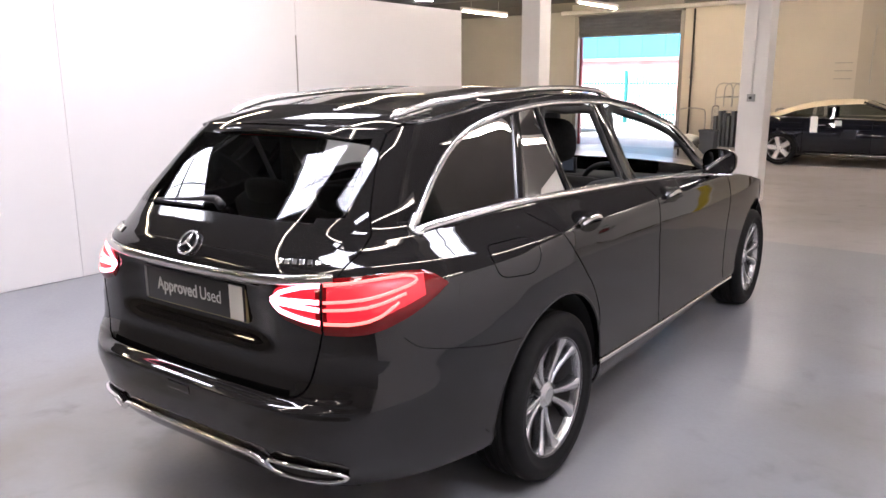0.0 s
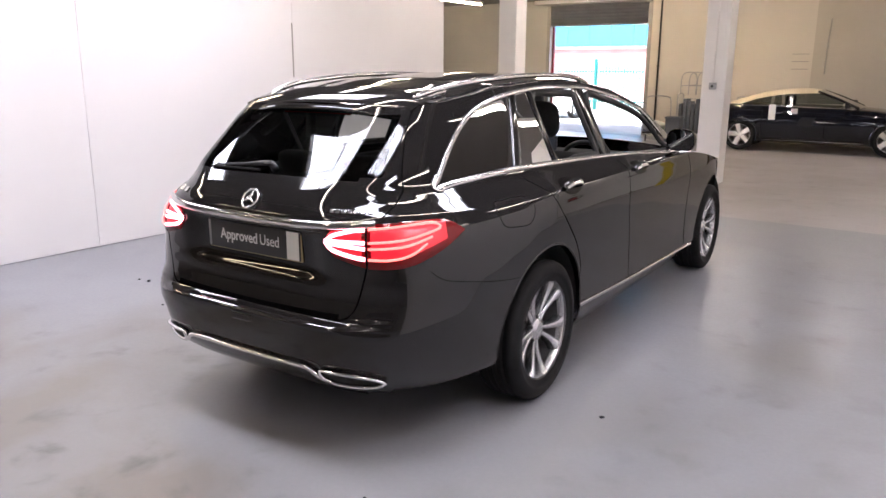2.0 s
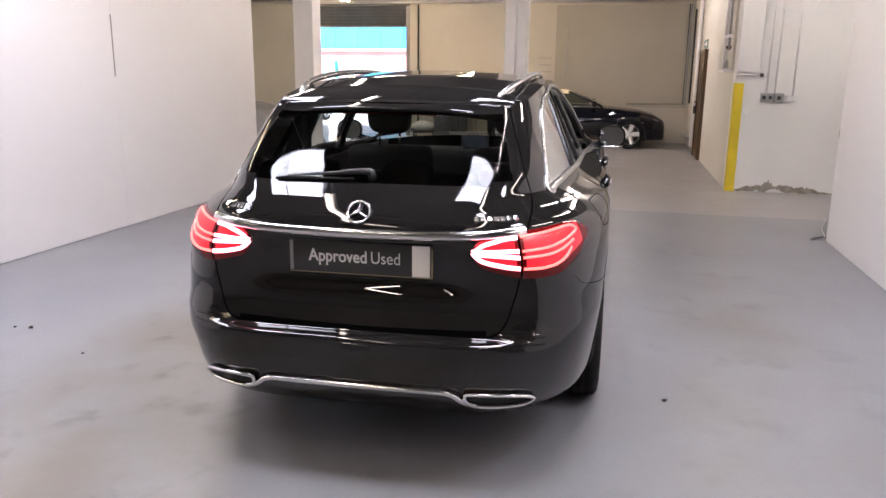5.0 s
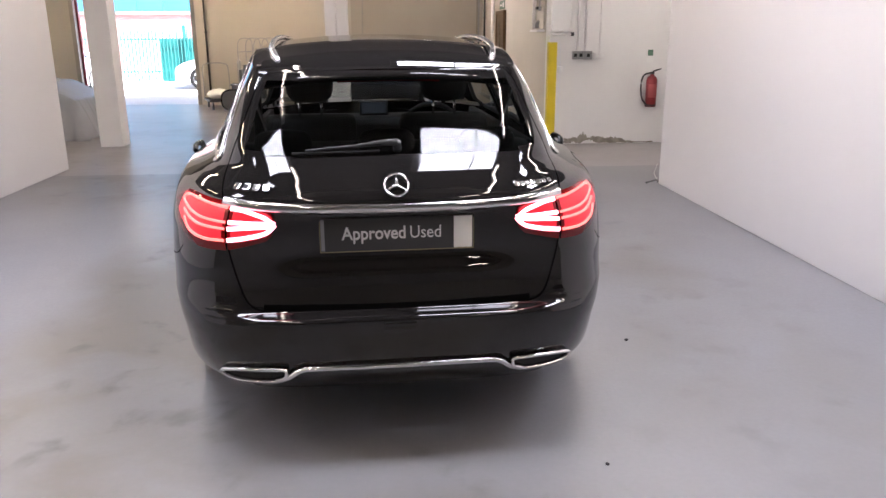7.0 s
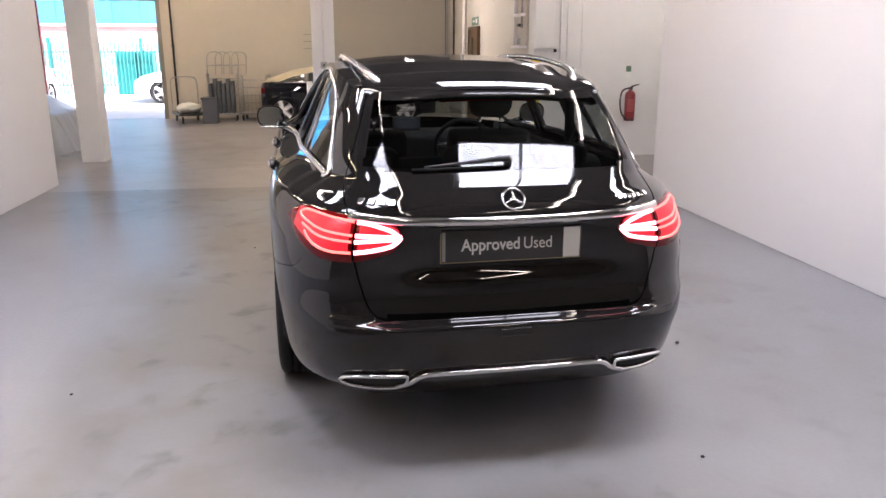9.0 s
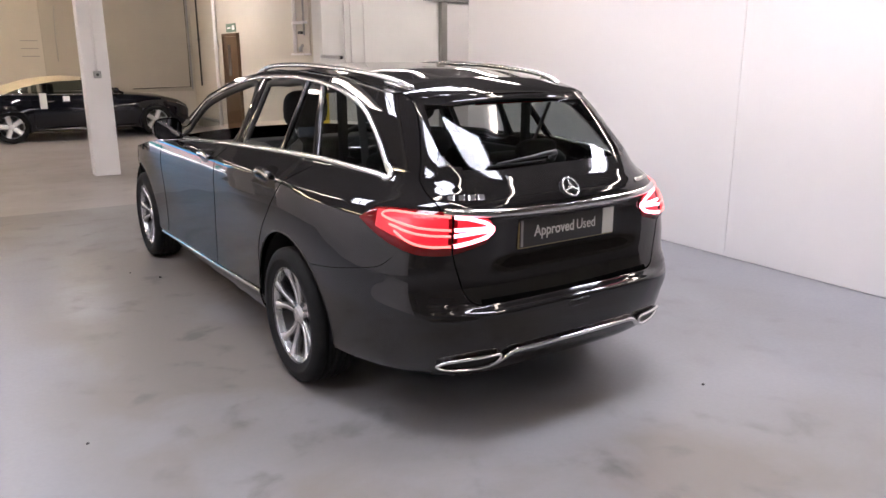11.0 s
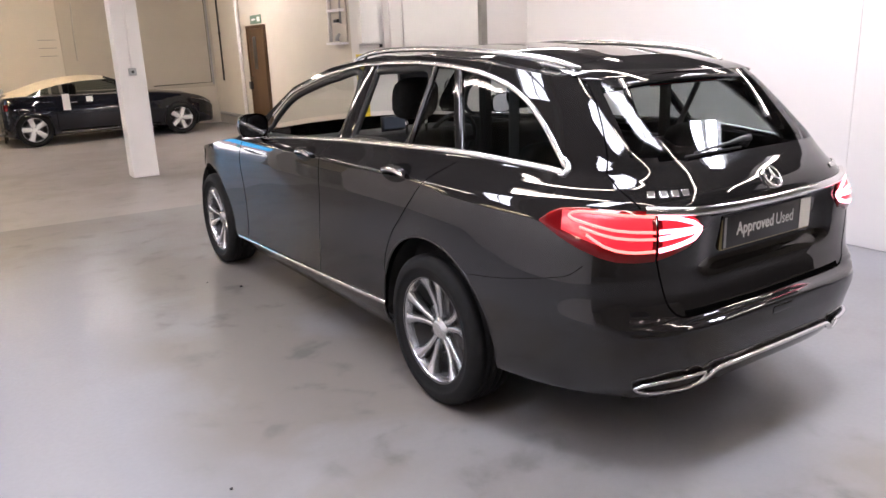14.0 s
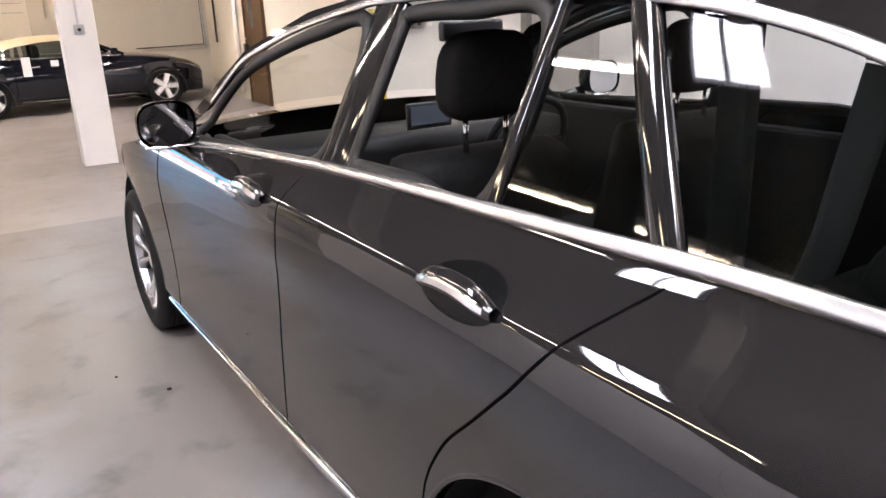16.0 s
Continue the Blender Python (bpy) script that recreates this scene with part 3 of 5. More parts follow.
# roof, windscreen and bonnet: grids between the two upper edges
def roof_patch():
    ys = [v for v in np.linspace(-0.545, 1.2, 60)] + [v for v in np.linspace(1.23, 2.19, 34)]
    rim_y = [p[1] for p in RIM][::-1]
    rim_x = [p[0] for p in RIM][::-1]
    rim_z = [p[2] for p in RIM][::-1]
    P = []
    for y in ys:
        xe, ze = np.interp(y, rim_y, rim_x), np.interp(y, rim_y, rim_z)
        crown = np.interp(y, [-0.55, -0.4, 0, 0.6, 1.1, 1.5, 2.0, 2.2], [0.012, 0.025, 0.036, 0.040, 0.045, 0.07, 0.075, 0.045])
        bulge = np.interp(y, [-0.55, -0.4, 1.1, 1.6, 2.2], [-0.02, -0.01, 0.0, 0.06, 0.15])
        line = []
        for u in np.linspace(-1, 1, 41):
            u = math.copysign(abs(u) ** 0.8, u)
            line.append((u * xe, y + bulge * (1 - u * u), ze + crown * (1 - abs(u) ** 2.4)))
        P.append(line)
    return ys, P


ys, P = roof_patch()
cut = next(i for i, y in enumerate(ys) if y > 1.27)
part("roof", grid(P[: cut + 1]), M_PAINT, car)
glass = [line[3:-3] for line in P[cut:]]
part("windscreen", grid(glass), M_GLASS, car, "clear windscreen")
for s in (0, 1):
    part("a_pillar", grid([line[:4] if s == 0 else line[-4:] for line in P[cut:]]), M_PAINT, car)


def bonnet():
    P = []
    for y in np.linspace(2.17, 3.60, 50):
        xe = body_x(y, np.interp(y, BELT_Y, BELT_Z)) if y < 3.6 else 0.05
        ze = np.interp(y, BELT_Y, BELT_Z)
        crown = np.interp(y, [2.1, 2.6, 3.3, 3.6], [0.045, 0.065, 0.055, 0.01])
        P.append([(u * xe, y + 0.10 * (1 - u * u) * np.interp(y, [2.1, 2.6], [1, 0]), ze + crown * (1 - abs(u) ** 2.5)) for u in np.linspace(-1, 1, 31)])
    return grid(P)


part("bonnet", bonnet(), M_PAINT, car)


def on_side(s, y, z, off=0.0):
    """A place on the car's side, off metres proud of the skin, and the skin's normal there."""
    e = 0.03
    p = Vector((body_x(y, z), y, z))
    a = Vector((body_x(y + e, z), y + e, z)) - Vector((body_x(y - e, z), y - e, z))
    b = Vector((body_x(y, z + e), y, z + e)) - Vector((body_x(y, z - e), y, z - e))
    n = a.cross(b).normalized()
    if n.x < 0:
        n = -n
    p += n * off
    return Vector((s * p.x, p.y, p.z)), Vector((s * n.x, n.y, n.z))


def on_tail(x, z, off=0.0):
    """The same on the tail."""
    e = 0.008
    p = Vector((x, tail_y(x, z), z))
    a = Vector((2 * e, tail_y(x + e, z) - tail_y(x - e, z), 0))
    b = Vector((0, tail_y(x, z + e) - tail_y(x, z - e), 2 * e))
    n = a.cross(b).normalized()
    if n.y > 0:
        n = -n
    return p + n * off, n


def ribbon(places, width, thick, closed=False):
    """A flat bar along (place, normal) pairs, domed a little across."""
    pts = [p for p, _ in places]
    rows = []
    for i, (p, n) in enumerate(places):
        a = pts[i - 1] if (i or closed) else p
        b = pts[(i + 1) % len(pts)] if (i < len(pts) - 1 or closed) else p
        t = (b - a).normalized()
        w = t.cross(n).normalized() * (width / 2)
        rows.append([p - w - n * thick, p - w + n * thick * 0.4, p - w * 0.55 + n * thick, p + w * 0.55 + n * thick, p + w + n * thick * 0.4, p + w - n * thick])
    bm = grid(rows, None, closed, True)
    bmesh.ops.recalc_face_normals(bm, faces=bm.faces)
    return bm


def side_line(s, yz, n, off=0.0):
    return [on_side(s, y, z, off) for y, z in spline(yz, n)]


for k, s in enumerate((1, -1)):
    doors = {"front": PANELS["front_door"][k], "rear": PANELS["rear_door"][k]}
    # bright window surround
    top = [(y, z) for y, z in zip(*DLO_HI)]
    part("window_trim", ribbon(side_line(s, top[1:-1], 110, 0.003), 0.020, 0.0045), M_SATIN, car, "satin bright window trim")
    belt = [(1.99, 0.925), (1.6, 0.955), (1.05, 0.983), (0.40, 1.006), (-0.05, 1.016), (-0.44, 0.999), (-0.575, 0.986)]
    part("belt_trim", ribbon(side_line(s, belt, 90, 0.004), 0.024, 0.0055), M_SATIN, car, "satin bright belt trim")
    part("trim_corner", ribbon(side_line(s, [(-0.548, 1.028), (-0.577, 1.000), (-0.574, 0.985), (-0.555, 0.984)], 16, 0.004), 0.026, 0.006), M_SATIN, car)

    def upright(y0, y1, wide, off=-0.004):
        """A window post between the lower and the upper edge of the windows."""
        pts = []
        for t in np.linspace(0, 1, 14):
            y = y0 + (y1 - y0) * t
            lo, hi = dlo(y0)[0], dlo(y1)[1]
            pts.append(on_side(s, y, lo + (hi - lo) * t, off))
        return ribbon(pts, wide, 0.009)

    part("b_pillar", upright(0.948, 0.93, 0.14, -0.010), M_GLOSS, car, "gloss black door post")
    part("window_divider", upright(0.33, 0.335, 0.03), M_GLOSS, doors["rear"])
    part("c_pillar", upright(-0.035, 0.158, 0.05), M_GLOSS, car, "gloss black window post")

    def pane(b0, t0, b1, t1, off=-0.006):
        P = []
        for u in np.linspace(0, 1, 20):
            yb, yt = b0 + (b1 - b0) * u, t0 + (t1 - t0) * u
            lo, hi = dlo(yb)[0], dlo(yt)[1]
            P.append([on_side(s, yb + (yt - yb) * v, lo + (hi - lo) * v, off)[0] for v in np.linspace(0, 1, 10)])
        return grid(P)

    part("quarter_glass", pane(-0.035, 0.158, -0.572, -0.565), M_TINT, car, "tinted side glass")
    part("fixed_glass", pane(0.33, 0.335, -0.035, 0.158), M_TINT, doors["rear"], "tinted side glass")
    # black inner frame round the open windows
    ring = [(1.93, 0.955), (1.6, 0.965), (1.04, 0.995), (1.02, 1.285), (1.28, 1.272), (1.57, 1.212), (1.76, 1.15), (1.89, 1.045), (1.93, 0.97)]
    part("window_frame", ribbon(side_line(s, ring, 70, -0.012), 0.036, 0.010, True), M_SEAL, doors["front"])
    ring = [(0.86, 1.008), (0.6, 1.014), (0.36, 1.022), (0.365, 1.30), (0.62, 1.316), (0.845, 1.308), (0.855, 1.28), (0.865, 1.035)]
    part("window_frame", ribbon(side_line(s, ring, 70, -0.012), 0.034, 0.010, True), M_SEAL, doors["rear"])
    # joints
    gaps = [
        [(1.0, 0.965), (0.975, 0.905), (0.965, 0.80), (0.975, 0.70), (1.03, 0.52), (1.065, 0.40), (1.08, 0.30)],
        [(-0.055, 0.985), (0.0, 0.929), (0.078, 0.839), (0.165, 0.755), (0.261, 0.664), (0.338, 0.547), (0.358, 0.44), (0.365, 0.32)],
        [(2.10, 0.90), (2.135, 0.78), (2.12, 0.6), (2.15, 0.42), (2.18, 0.31)],
    ]
    for g in gaps:
        part("panel_gap", ribbon(side_line(s, g, 50, 0.0), 0.0055, 0.0012), M_GAP, car)
    part("sill_trim", ribbon(side_line(s, [(2.38, 0.270), (1.7, 0.291), (1.0, 0.312), (0.37, 0.335)], 50, 0.004), 0.020, 0.006), M_CHROME, car, "bright sill strip")
    if s > 0:
        flap = [(-0.31, 0.928), (-0.385, 0.922), (-0.405, 0.88), (-0.385, 0.838), (-0.30, 0.824), (-0.215, 0.822), (-0.172, 0.850), (-0.155, 0.90), (-0.185, 0.926), (-0.31, 0.928)]
        part("fuel_flap_gap", ribbon(side_line(s, flap, 50, 0.0)[:-1], 0.0032, 0.001, True), M_GAP, car)
    # pull handles over dished grips
    for y, z, d in ((0.237, 0.921, "rear"), (1.16, 0.914, "front")):
        # skin isn't cut: a flush near-black oval carries the hollow's shade as colour
        dish = [[on_side(s, y + 0.104 * r * math.cos(a), z + 0.034 * r * math.sin(a), 0.0022 * (1 - r**4) + 0.0004)[0] for a in np.linspace(0, 2 * math.pi, 32, endpoint=False)] for r in (0.02, 0.4, 0.7, 0.9, 1)]
        part("grip_dish", grid(dish, None, False, True), mat("grip_shade", (0.004, 0.004, 0.004), 0.2, spec=0.12), doors[d])
        rows_h, rows_c = [], []
        for t in np.linspace(-1, 1, 21):
            p, n = on_side(s, y + 0.100 * t, z - 0.004 + 0.006 * (1 - t * t), 0.0)
            up = Vector((0, 0, 1)) - n * n.z
            up.normalize()
            lift = 0.021 * (1 - abs(t) ** 3.5) + 0.003
            half = 0.0195 * (1 - 0.5 * abs(t) ** 5)
            mid = p + n * lift
            ring = [(math.cos(q), math.sin(q)) for q in np.linspace(0, 2 * math.pi, 16, endpoint=False)]
            rows_h.append([mid + up * half * cu + n * 0.011 * su for cu, su in ring])
            rows_c.append([mid + up * (half * 1.05) * math.cos(q) + n * 0.0118 * math.sin(q) for q in np.linspace(1.75, 2.55, 8)])
        bm = grid(rows_h, None, False, True)
        bmesh.ops.recalc_face_normals(bm, faces=bm.faces)
        part("handle", bm, M_PAINT, doors[d])
        bm = grid(rows_c[1:-1])
        bmesh.ops.recalc_face_normals(bm, faces=bm.faces)
        part("handle_trim", bm, M_CHROME, doors[d], "chrome handle strip")
    # mirror
    rows_m = []
    for a in np.linspace(0, 1, 13):
        # from the glass rim forward to the nose of the housing
        k = (1 - a**2.4) ** 0.5 if a < 1 else 0.02
        cy = 1.735 + 0.13 * a
        rows_m.append([(s * (0.912 + k * (0.088 * math.copysign(abs(math.cos(t)) ** 0.7, math.cos(t)))), cy, 1.018 + k * 0.068 * math.copysign(abs(math.sin(t)) ** 0.75, math.sin(t))) for t in np.linspace(0, 2 * math.pi, 28, endpoint=False)])
    bm = grid(rows_m, None, False, True)
    bmesh.ops.recalc_face_normals(bm, faces=bm.faces)
    housing = part("mirror_housing", bm, M_PAINT, doors["front"], "black door mirror")
    face = [[(s * (0.912 + r * 0.080 * math.copysign(abs(math.cos(t)) ** 0.7, math.cos(t))), 1.742, 1.018 + r * 0.060 * math.copysign(abs(math.sin(t)) ** 0.75, math.sin(t))) for t in np.linspace(0, 2 * math.pi, 28, endpoint=False)] for r in (0.02, 1)]
    part("mirror_glass", grid(face, None, False, True), mat("mirror", (0.55, 0.56, 0.58), 0.02, 1.0), housing, "mirror glass")
    part("mirror_trim", tube([(s * 0.84, 1.738, 0.953), (s * 0.912, 1.733, 0.951), (s * 0.985, 1.738, 0.957)], 0.006, 6), M_CHROME, housing)
    part("mirror_foot", tube([(s * 0.86, 1.80, 0.965), (s * 0.80, 1.86, 0.94), (s * 0.765, 1.90, 0.935)], [0.028, 0.024, 0.03], 10), M_GLOSS, doors["front"])

    # wheel arch lips and liners
    for a in AXLES:
        pts = []
        for t in np.linspace(-0.42, math.pi + 0.30, 60):
            y, z = a + ARCH_R * math.cos(t), ARCH_Z + ARCH_R * math.sin(t) / RISE
            if z > (0.275 if y < a else 0.17):
                pts.append(on_side(s, y, z, -0.004))
        part("arch_lip", ribbon(pts, 0.012, 0.0055), M_PAINT, car)
        rows_l = [[(s * x, a + (ARCH_R + g) * math.cos(t), ARCH_Z + (ARCH_R + g) * math.sin(t) / RISE) for t in np.linspace(-0.02, math.pi + 0.02, 30)] for x, g in ((0.84, -0.003), (0.78, 0.012), (0.60, 0.012), (0.50, 0.012))]
        rows_l.append([(s * 0.5, a, ARCH_Z)] * 30)
        part("arch_liner", grid(rows_l), M_UNDER, car)


# ---- tail lamps ----
def tail_angle(x, z):
    """Angle round the rear corner of a place on the tail."""
    y = tail_y(x, z)
    w, d = smooth_at(z, WZ, WX), depth(z, math.atan2(0.975, abs(x) / smooth_at(z, WZ, WX)))
    return math.atan2((YC - y) / d, abs(x) / w)


def round_tail(s, a, z, off):
    pts = [Vector(corner(a + da, z + dz)) for da, dz in ((0, 0), (0.01, 0), (0, 0.006))]
    nrm = (pts[1] - pts[0]).cross(pts[2] - pts[0]).normalized()
    if nrm.dot(Vector((1, -1, 0))) < 0:
        nrm = -nrm
    p = pts[0] + nrm * off
    return Vector((s * p.x, p.y, p.z)), Vector((s * nrm.x, nrm.y, nrm.z))


# outline: angle, lower and upper edge; from the side tip to the inner tip
A_TIP, A_SPLIT, A_IN = 0.634, tail_angle(0.562, 0.83), tail_angle(0.402, 0.83)
OUTER = ([A_TIP, 0.647, 0.668, 0.70, 0.76, 0.815, 0.86, 0.91, A_SPLIT - 0.0035], [0.852, 0.843, 0.830, 0.812, 0.780, 0.757, 0.745, 0.741, 0.742], [0.859, 0.870, 0.886, 0.898, 0.902, 0.900, 0.898, 0.896, 0.893])
INNER = ([A_SPLIT + 0.0035, 1.02, A_IN - 0.032, A_IN - 0.016, A_IN - 0.006, A_IN], [0.744, 0.752, 0.775, 0.790, 0.806, 0.828], [0.890, 0.888, 0.876, 0.864, 0.851, 0.834])


def lamp_patch(s, outline, off, shrink=0.0, f0=0.0, f1=1.0, n=40, m=14):
    A, lo, hi = outline
    P = []
    for a in np.linspace(A[0] + shrink, A[-1] - min(shrink, 0.012), n):
        b, t = np.interp(a, A, lo), np.interp(a, A, hi)
        P.append([round_tail(s, a, b + (t - b) * (f0 + (f1 - f0) * v), off * min(1, 8 * min(v + 0.02, 1.02 - v)) if off > 0.005 else off)[0] for v in np.linspace(0, 1, m)])
    bm = grid(P)
    bmesh.ops.recalc_face_normals(bm, faces=bm.faces)
    mid = bm.faces[:][len(bm.faces) // 2]
    if mid.normal.dot(Vector((s, -1.5, 0))) < 0:
        bmesh.ops.reverse_faces(bm, faces=bm.faces)
    return bm


def lamp_line(s, outline, keys, wide, off=0.0105):
    """A lit bar in a lamp; keys: share of the lamp's length, share of its height."""
    A, lo, hi = outline
    pts = []
    for u, v in spline(keys, 40):
        a = A[0] + (A[-1] - A[0]) * u
        b, t = np.interp(a, A, lo), np.interp(a, A, hi)
        pts.append(round_tail(s, a, b + (t - b) * v, off))
    return ribbon(pts, wide, 0.003)


for s in (1, -1):
    for name, outline, owner in (("tail_lamp", OUTER, car), ("lid_lamp", INNER, PANELS["tailgate"])):
        lamp = part(name, lamp_patch(s, outline, 0.007), M_LENS, owner, "lit red tail lamp")
        part("lit_lens", lamp_patch(s, outline, 0.0085, 0.07 if name == "tail_lamp" else 0.012, 0.20, 0.96), M_LENSLIT, lamp, "glowing red lens")
        if name == "tail_lamp":
            lines = [[(0.99, 0.87), (0.60, 0.90), (0.36, 0.88), (0.28, 0.80), (0.30, 0.68), (0.60, 0.61), (0.99, 0.59)], [(0.99, 0.46), (0.62, 0.47), (0.36, 0.52)], [(0.99, 0.23), (0.74, 0.23), (0.54, 0.29), (0.42, 0.39)]]
        else:
            lines = [[(0.01, 0.88), (0.4, 0.86), (0.75, 0.77), (0.93, 0.62), (0.90, 0.575), (0.01, 0.60)], [(0.01, 0.46), (0.88, 0.48), (0.95, 0.40), (0.8, 0.27), (0.4, 0.23), (0.01, 0.23)]]
        for g in lines:
            part("light_bar", lamp_line(s, outline, g, 0.0085 if name == "tail_lamp" else 0.0135), M_LED if name == "tail_lamp" else M_LED2, lamp, "bright red light bar")


# ---- tail details ----
def tail_line(xz, n, off=0.0):
    return [on_tail(x, z, off) for x, z in spline(xz, n)]


gate = PANELS["tailgate"]
bumper = PANELS["rear_bumper"]
part("chrome_strip", ribbon(tail_line([(-0.572, 0.893), (-0.4, 0.883), (-0.2, 0.878), (0, 0.876), (0.2, 0.878), (0.4, 0.883), (0.572, 0.893)], 80, 0.004), 0.030, 0.010), M_CHROME, gate, "chrome strip above the plate")
# joints of the tailgate and the bumper
for s in (1, -1):
    g = [(s * 0.580, 0.893), (s * 0.577, 0.81), (s * 0.566, 0.74), (s * 0.553, 0.68), (s * 0.524, 0.59), (s * 0.49, 0.555), (s * 0.45, 0.546)]
    part("panel_gap", ribbon(tail_line(g, 60, 0.0), 0.006, 0.0012), M_GAP, car)
    g = [(s * 0.582, 0.90), (s * 0.588, 0.95), (s * 0.575, 1.0), (s * 0.54, 1.09), (s * 0.50, 1.19), (s * 0.47, 1.27)]
    part("panel_gap", ribbon(tail_line(g, 60, 0.0), 0.005, 0.0012), M_GAP, car)
    g = [(0.35, 0.615), (0.485, 0.635), (0.60, 0.66), (0.70, 0.684), (0.735, 0.698), (0.77, 0.728)]
    part("panel_gap", ribbon([round_tail(s, a, z, 0.0) for a, z in spline(g, 40)], 0.0022, 0.001), M_GAP, car)
    # exhaust surround
    loop = [(0.625, 0.326), (0.60, 0.341), (0.53, 0.353), (0.44, 0.356), (0.395, 0.353), (0.405, 0.322), (0.445, 0.308), (0.56, 0.306), (0.605, 0.314), (0.625, 0.326)]
    ring = [on_tail(s * x, z, 0.012) for x, z in spline(loop, 60)][:-1]
    part("exhaust_trim", ribbon(ring, 0.012, 0.008, True), M_CHROME, bumper, "chrome exhaust surround")
    hole = [[on_tail(s * (0.505 + (x - 0.505) * r), 0.332 + (z - 0.332) * r, 0.006)[0] for x, z in spline(loop, 40)[:-1]] for r in (0.02, 0.97)]
    part("exhaust_opening", grid(hole, None, False, True), M_UNDER, bumper)
part("diffuser_strip", ribbon(tail_line([(-0.43, 0.312), (-0.39, 0.326), (-0.345, 0.352), (-0.28, 0.358), (0, 0.357), (0.28, 0.358), (0.345, 0.352), (0.39, 0.326), (0.43, 0.312)], 90, 0.012), 0.017, 0.008), M_CHROME, bumper, "chrome strip along the bumper")
# black band wider than the joint, painting in the shade below the tailgate
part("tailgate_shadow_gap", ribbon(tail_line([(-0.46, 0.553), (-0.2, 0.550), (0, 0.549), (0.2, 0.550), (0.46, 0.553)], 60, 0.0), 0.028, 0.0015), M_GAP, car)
part("tow_cover", ribbon(tail_line([(-0.055, 0.495), (0.055, 0.495)], 8, 0.0), 0.03, 0.002), M_GLOSS, bumper)

# plate with dealer wording
plate = part("plate", box((-0.26, -0.9560, 0.731), (0.26, -0.9460, 0.841), 0.002), M_PLATE, gate, "black show plate with white wording")
part("plate_frame", box((-0.263, -0.9510, 0.726), (0.263, -0.9410, 0.8305), 0.003), mat("brass_edge", (0.35, 0.30, 0.14), 0.4), gate, smooth=False)
part("white_strip", box((0.192, -0.9585, 0.733), (0.255, -0.9562, 0.839), 0.0005), M_PAPER, plate, "blank white strip", smooth=False)
part("grey_strip", box((-0.258, -0.9580, 0.735), (-0.246, -0.9562, 0.837), 0.0004), M_STEEL, plate, smooth=False)


def lettering(text, size, at, m, parent, bold=0.0):
    cu = bpy.data.curves.new("lettering", "FONT")
    cu.body, cu.size, cu.extrude, cu.align_y, cu.offset = text, size, 0.0006, "CENTER", bold
    tmp = bpy.data.objects.new("tmp", cu)
    scene.collection.objects.link(tmp)
    bpy.context.view_layer.update()
    me = bpy.data.meshes.new_from_object(tmp.evaluated_get(bpy.context.evaluated_depsgraph_get()))
    bpy.data.objects.remove(tmp)
    me.materials.clear()
    me.materials.append(m)
    ob = new("lettering", me)
    ob.parent = parent
    ob.matrix_basis = pose(at[0], at[1], at[2] * RISE, 90, 0, 0)
    xs = [v.co.x for v in me.vertices]
    return ob, max(xs)


M_LETTER = mat("white_lettering", (0.75, 0.75, 0.75), 0.6)
word, wide = lettering("Approved", 0.062, (-0.188, -0.9570, 0.788), M_LETTER, plate, 0.0011)
word.scale.x *= 0.215 / wide
word, wide = lettering("Used", 0.062, (0.040, -0.9570, 0.788), M_LETTER, plate)
word.scale.x *= 0.108 / wide

# emblem and plain badge bars
p, n = on_tail(0, 0.94, 0.008)
turn = n.to_track_quat("Z", "Y").to_matrix().to_4x4()
bm = tube([(0.040 * math.cos(t), 0.040 * math.sin(t), 0) for t in np.linspace(0, 2 * math.pi, 36, endpoint=False)], 0.0042, 8, None, True)
for k in range(3):
    a = math.pi / 2 + k * 2 * math.pi / 3
    tube([(0, 0, 0.002), (0.038 * math.cos(a), 0.038 * math.sin(a), 0)], [0.0075, 0.0015], 6, bm)
bmesh.ops.transform(bm, matrix=Matrix.Translation(p) @ turn, verts=bm.verts)
part("emblem", bm, M_CHROME, gate, "round chrome emblem")


def badge(x0, widths, z, h):
    bm = bmesh.new()
    x = x0
    for w in widths:
        q, nn = on_tail(x + w / 2, z, 0.001)
        t = nn.to_track_quat("Z", "Y").to_matrix().to_4x4()
        b = box((-w * 0.38, -h, -0.002), (w * 0.38, h, 0.004), 0.0025)
        bmesh.ops.transform(b, matrix=Matrix.Translation(q) @ t, verts=b.verts)
        join(bm, b)
        x += w
    return part("badge", bm, M_CHROME, gate, "plain chrome badge bar", smooth=False)


badge(-0.548, [0.034, 0.034, 0.034, 0.034], 0.938, 0.0125)
badge(0.400, [0.0215] * 7, 0.932, 0.0085)

# rear wiper
p0 = on_tail(0.012, 1.048, 0.024)[0]
p1 = on_tail(-0.30, 1.034, 0.014)[0]
arm = tube([p0, p0.lerp(p1, 0.16) + Vector((0, -0.003, 0.003)), p0.lerp(p1, 0.45), p1], [0.012, 0.010, 0.006, 0.004], 10)
tube([on_tail(0.012, 1.048, -0.01)[0], p0], [0.016, 0.013], 12, arm)
wiper = part("rear_wiper", arm, M_DARK, PANELS["rear_window"], "black rear wiper")
part("wiper_blade", tube([on_tail(x, 1.030 + 0.010 * (x + 0.34), 0.008)[0] for x in np.linspace(-0.345, -0.05, 10)], 0.0055, 6), M_RUBBER, wiper)

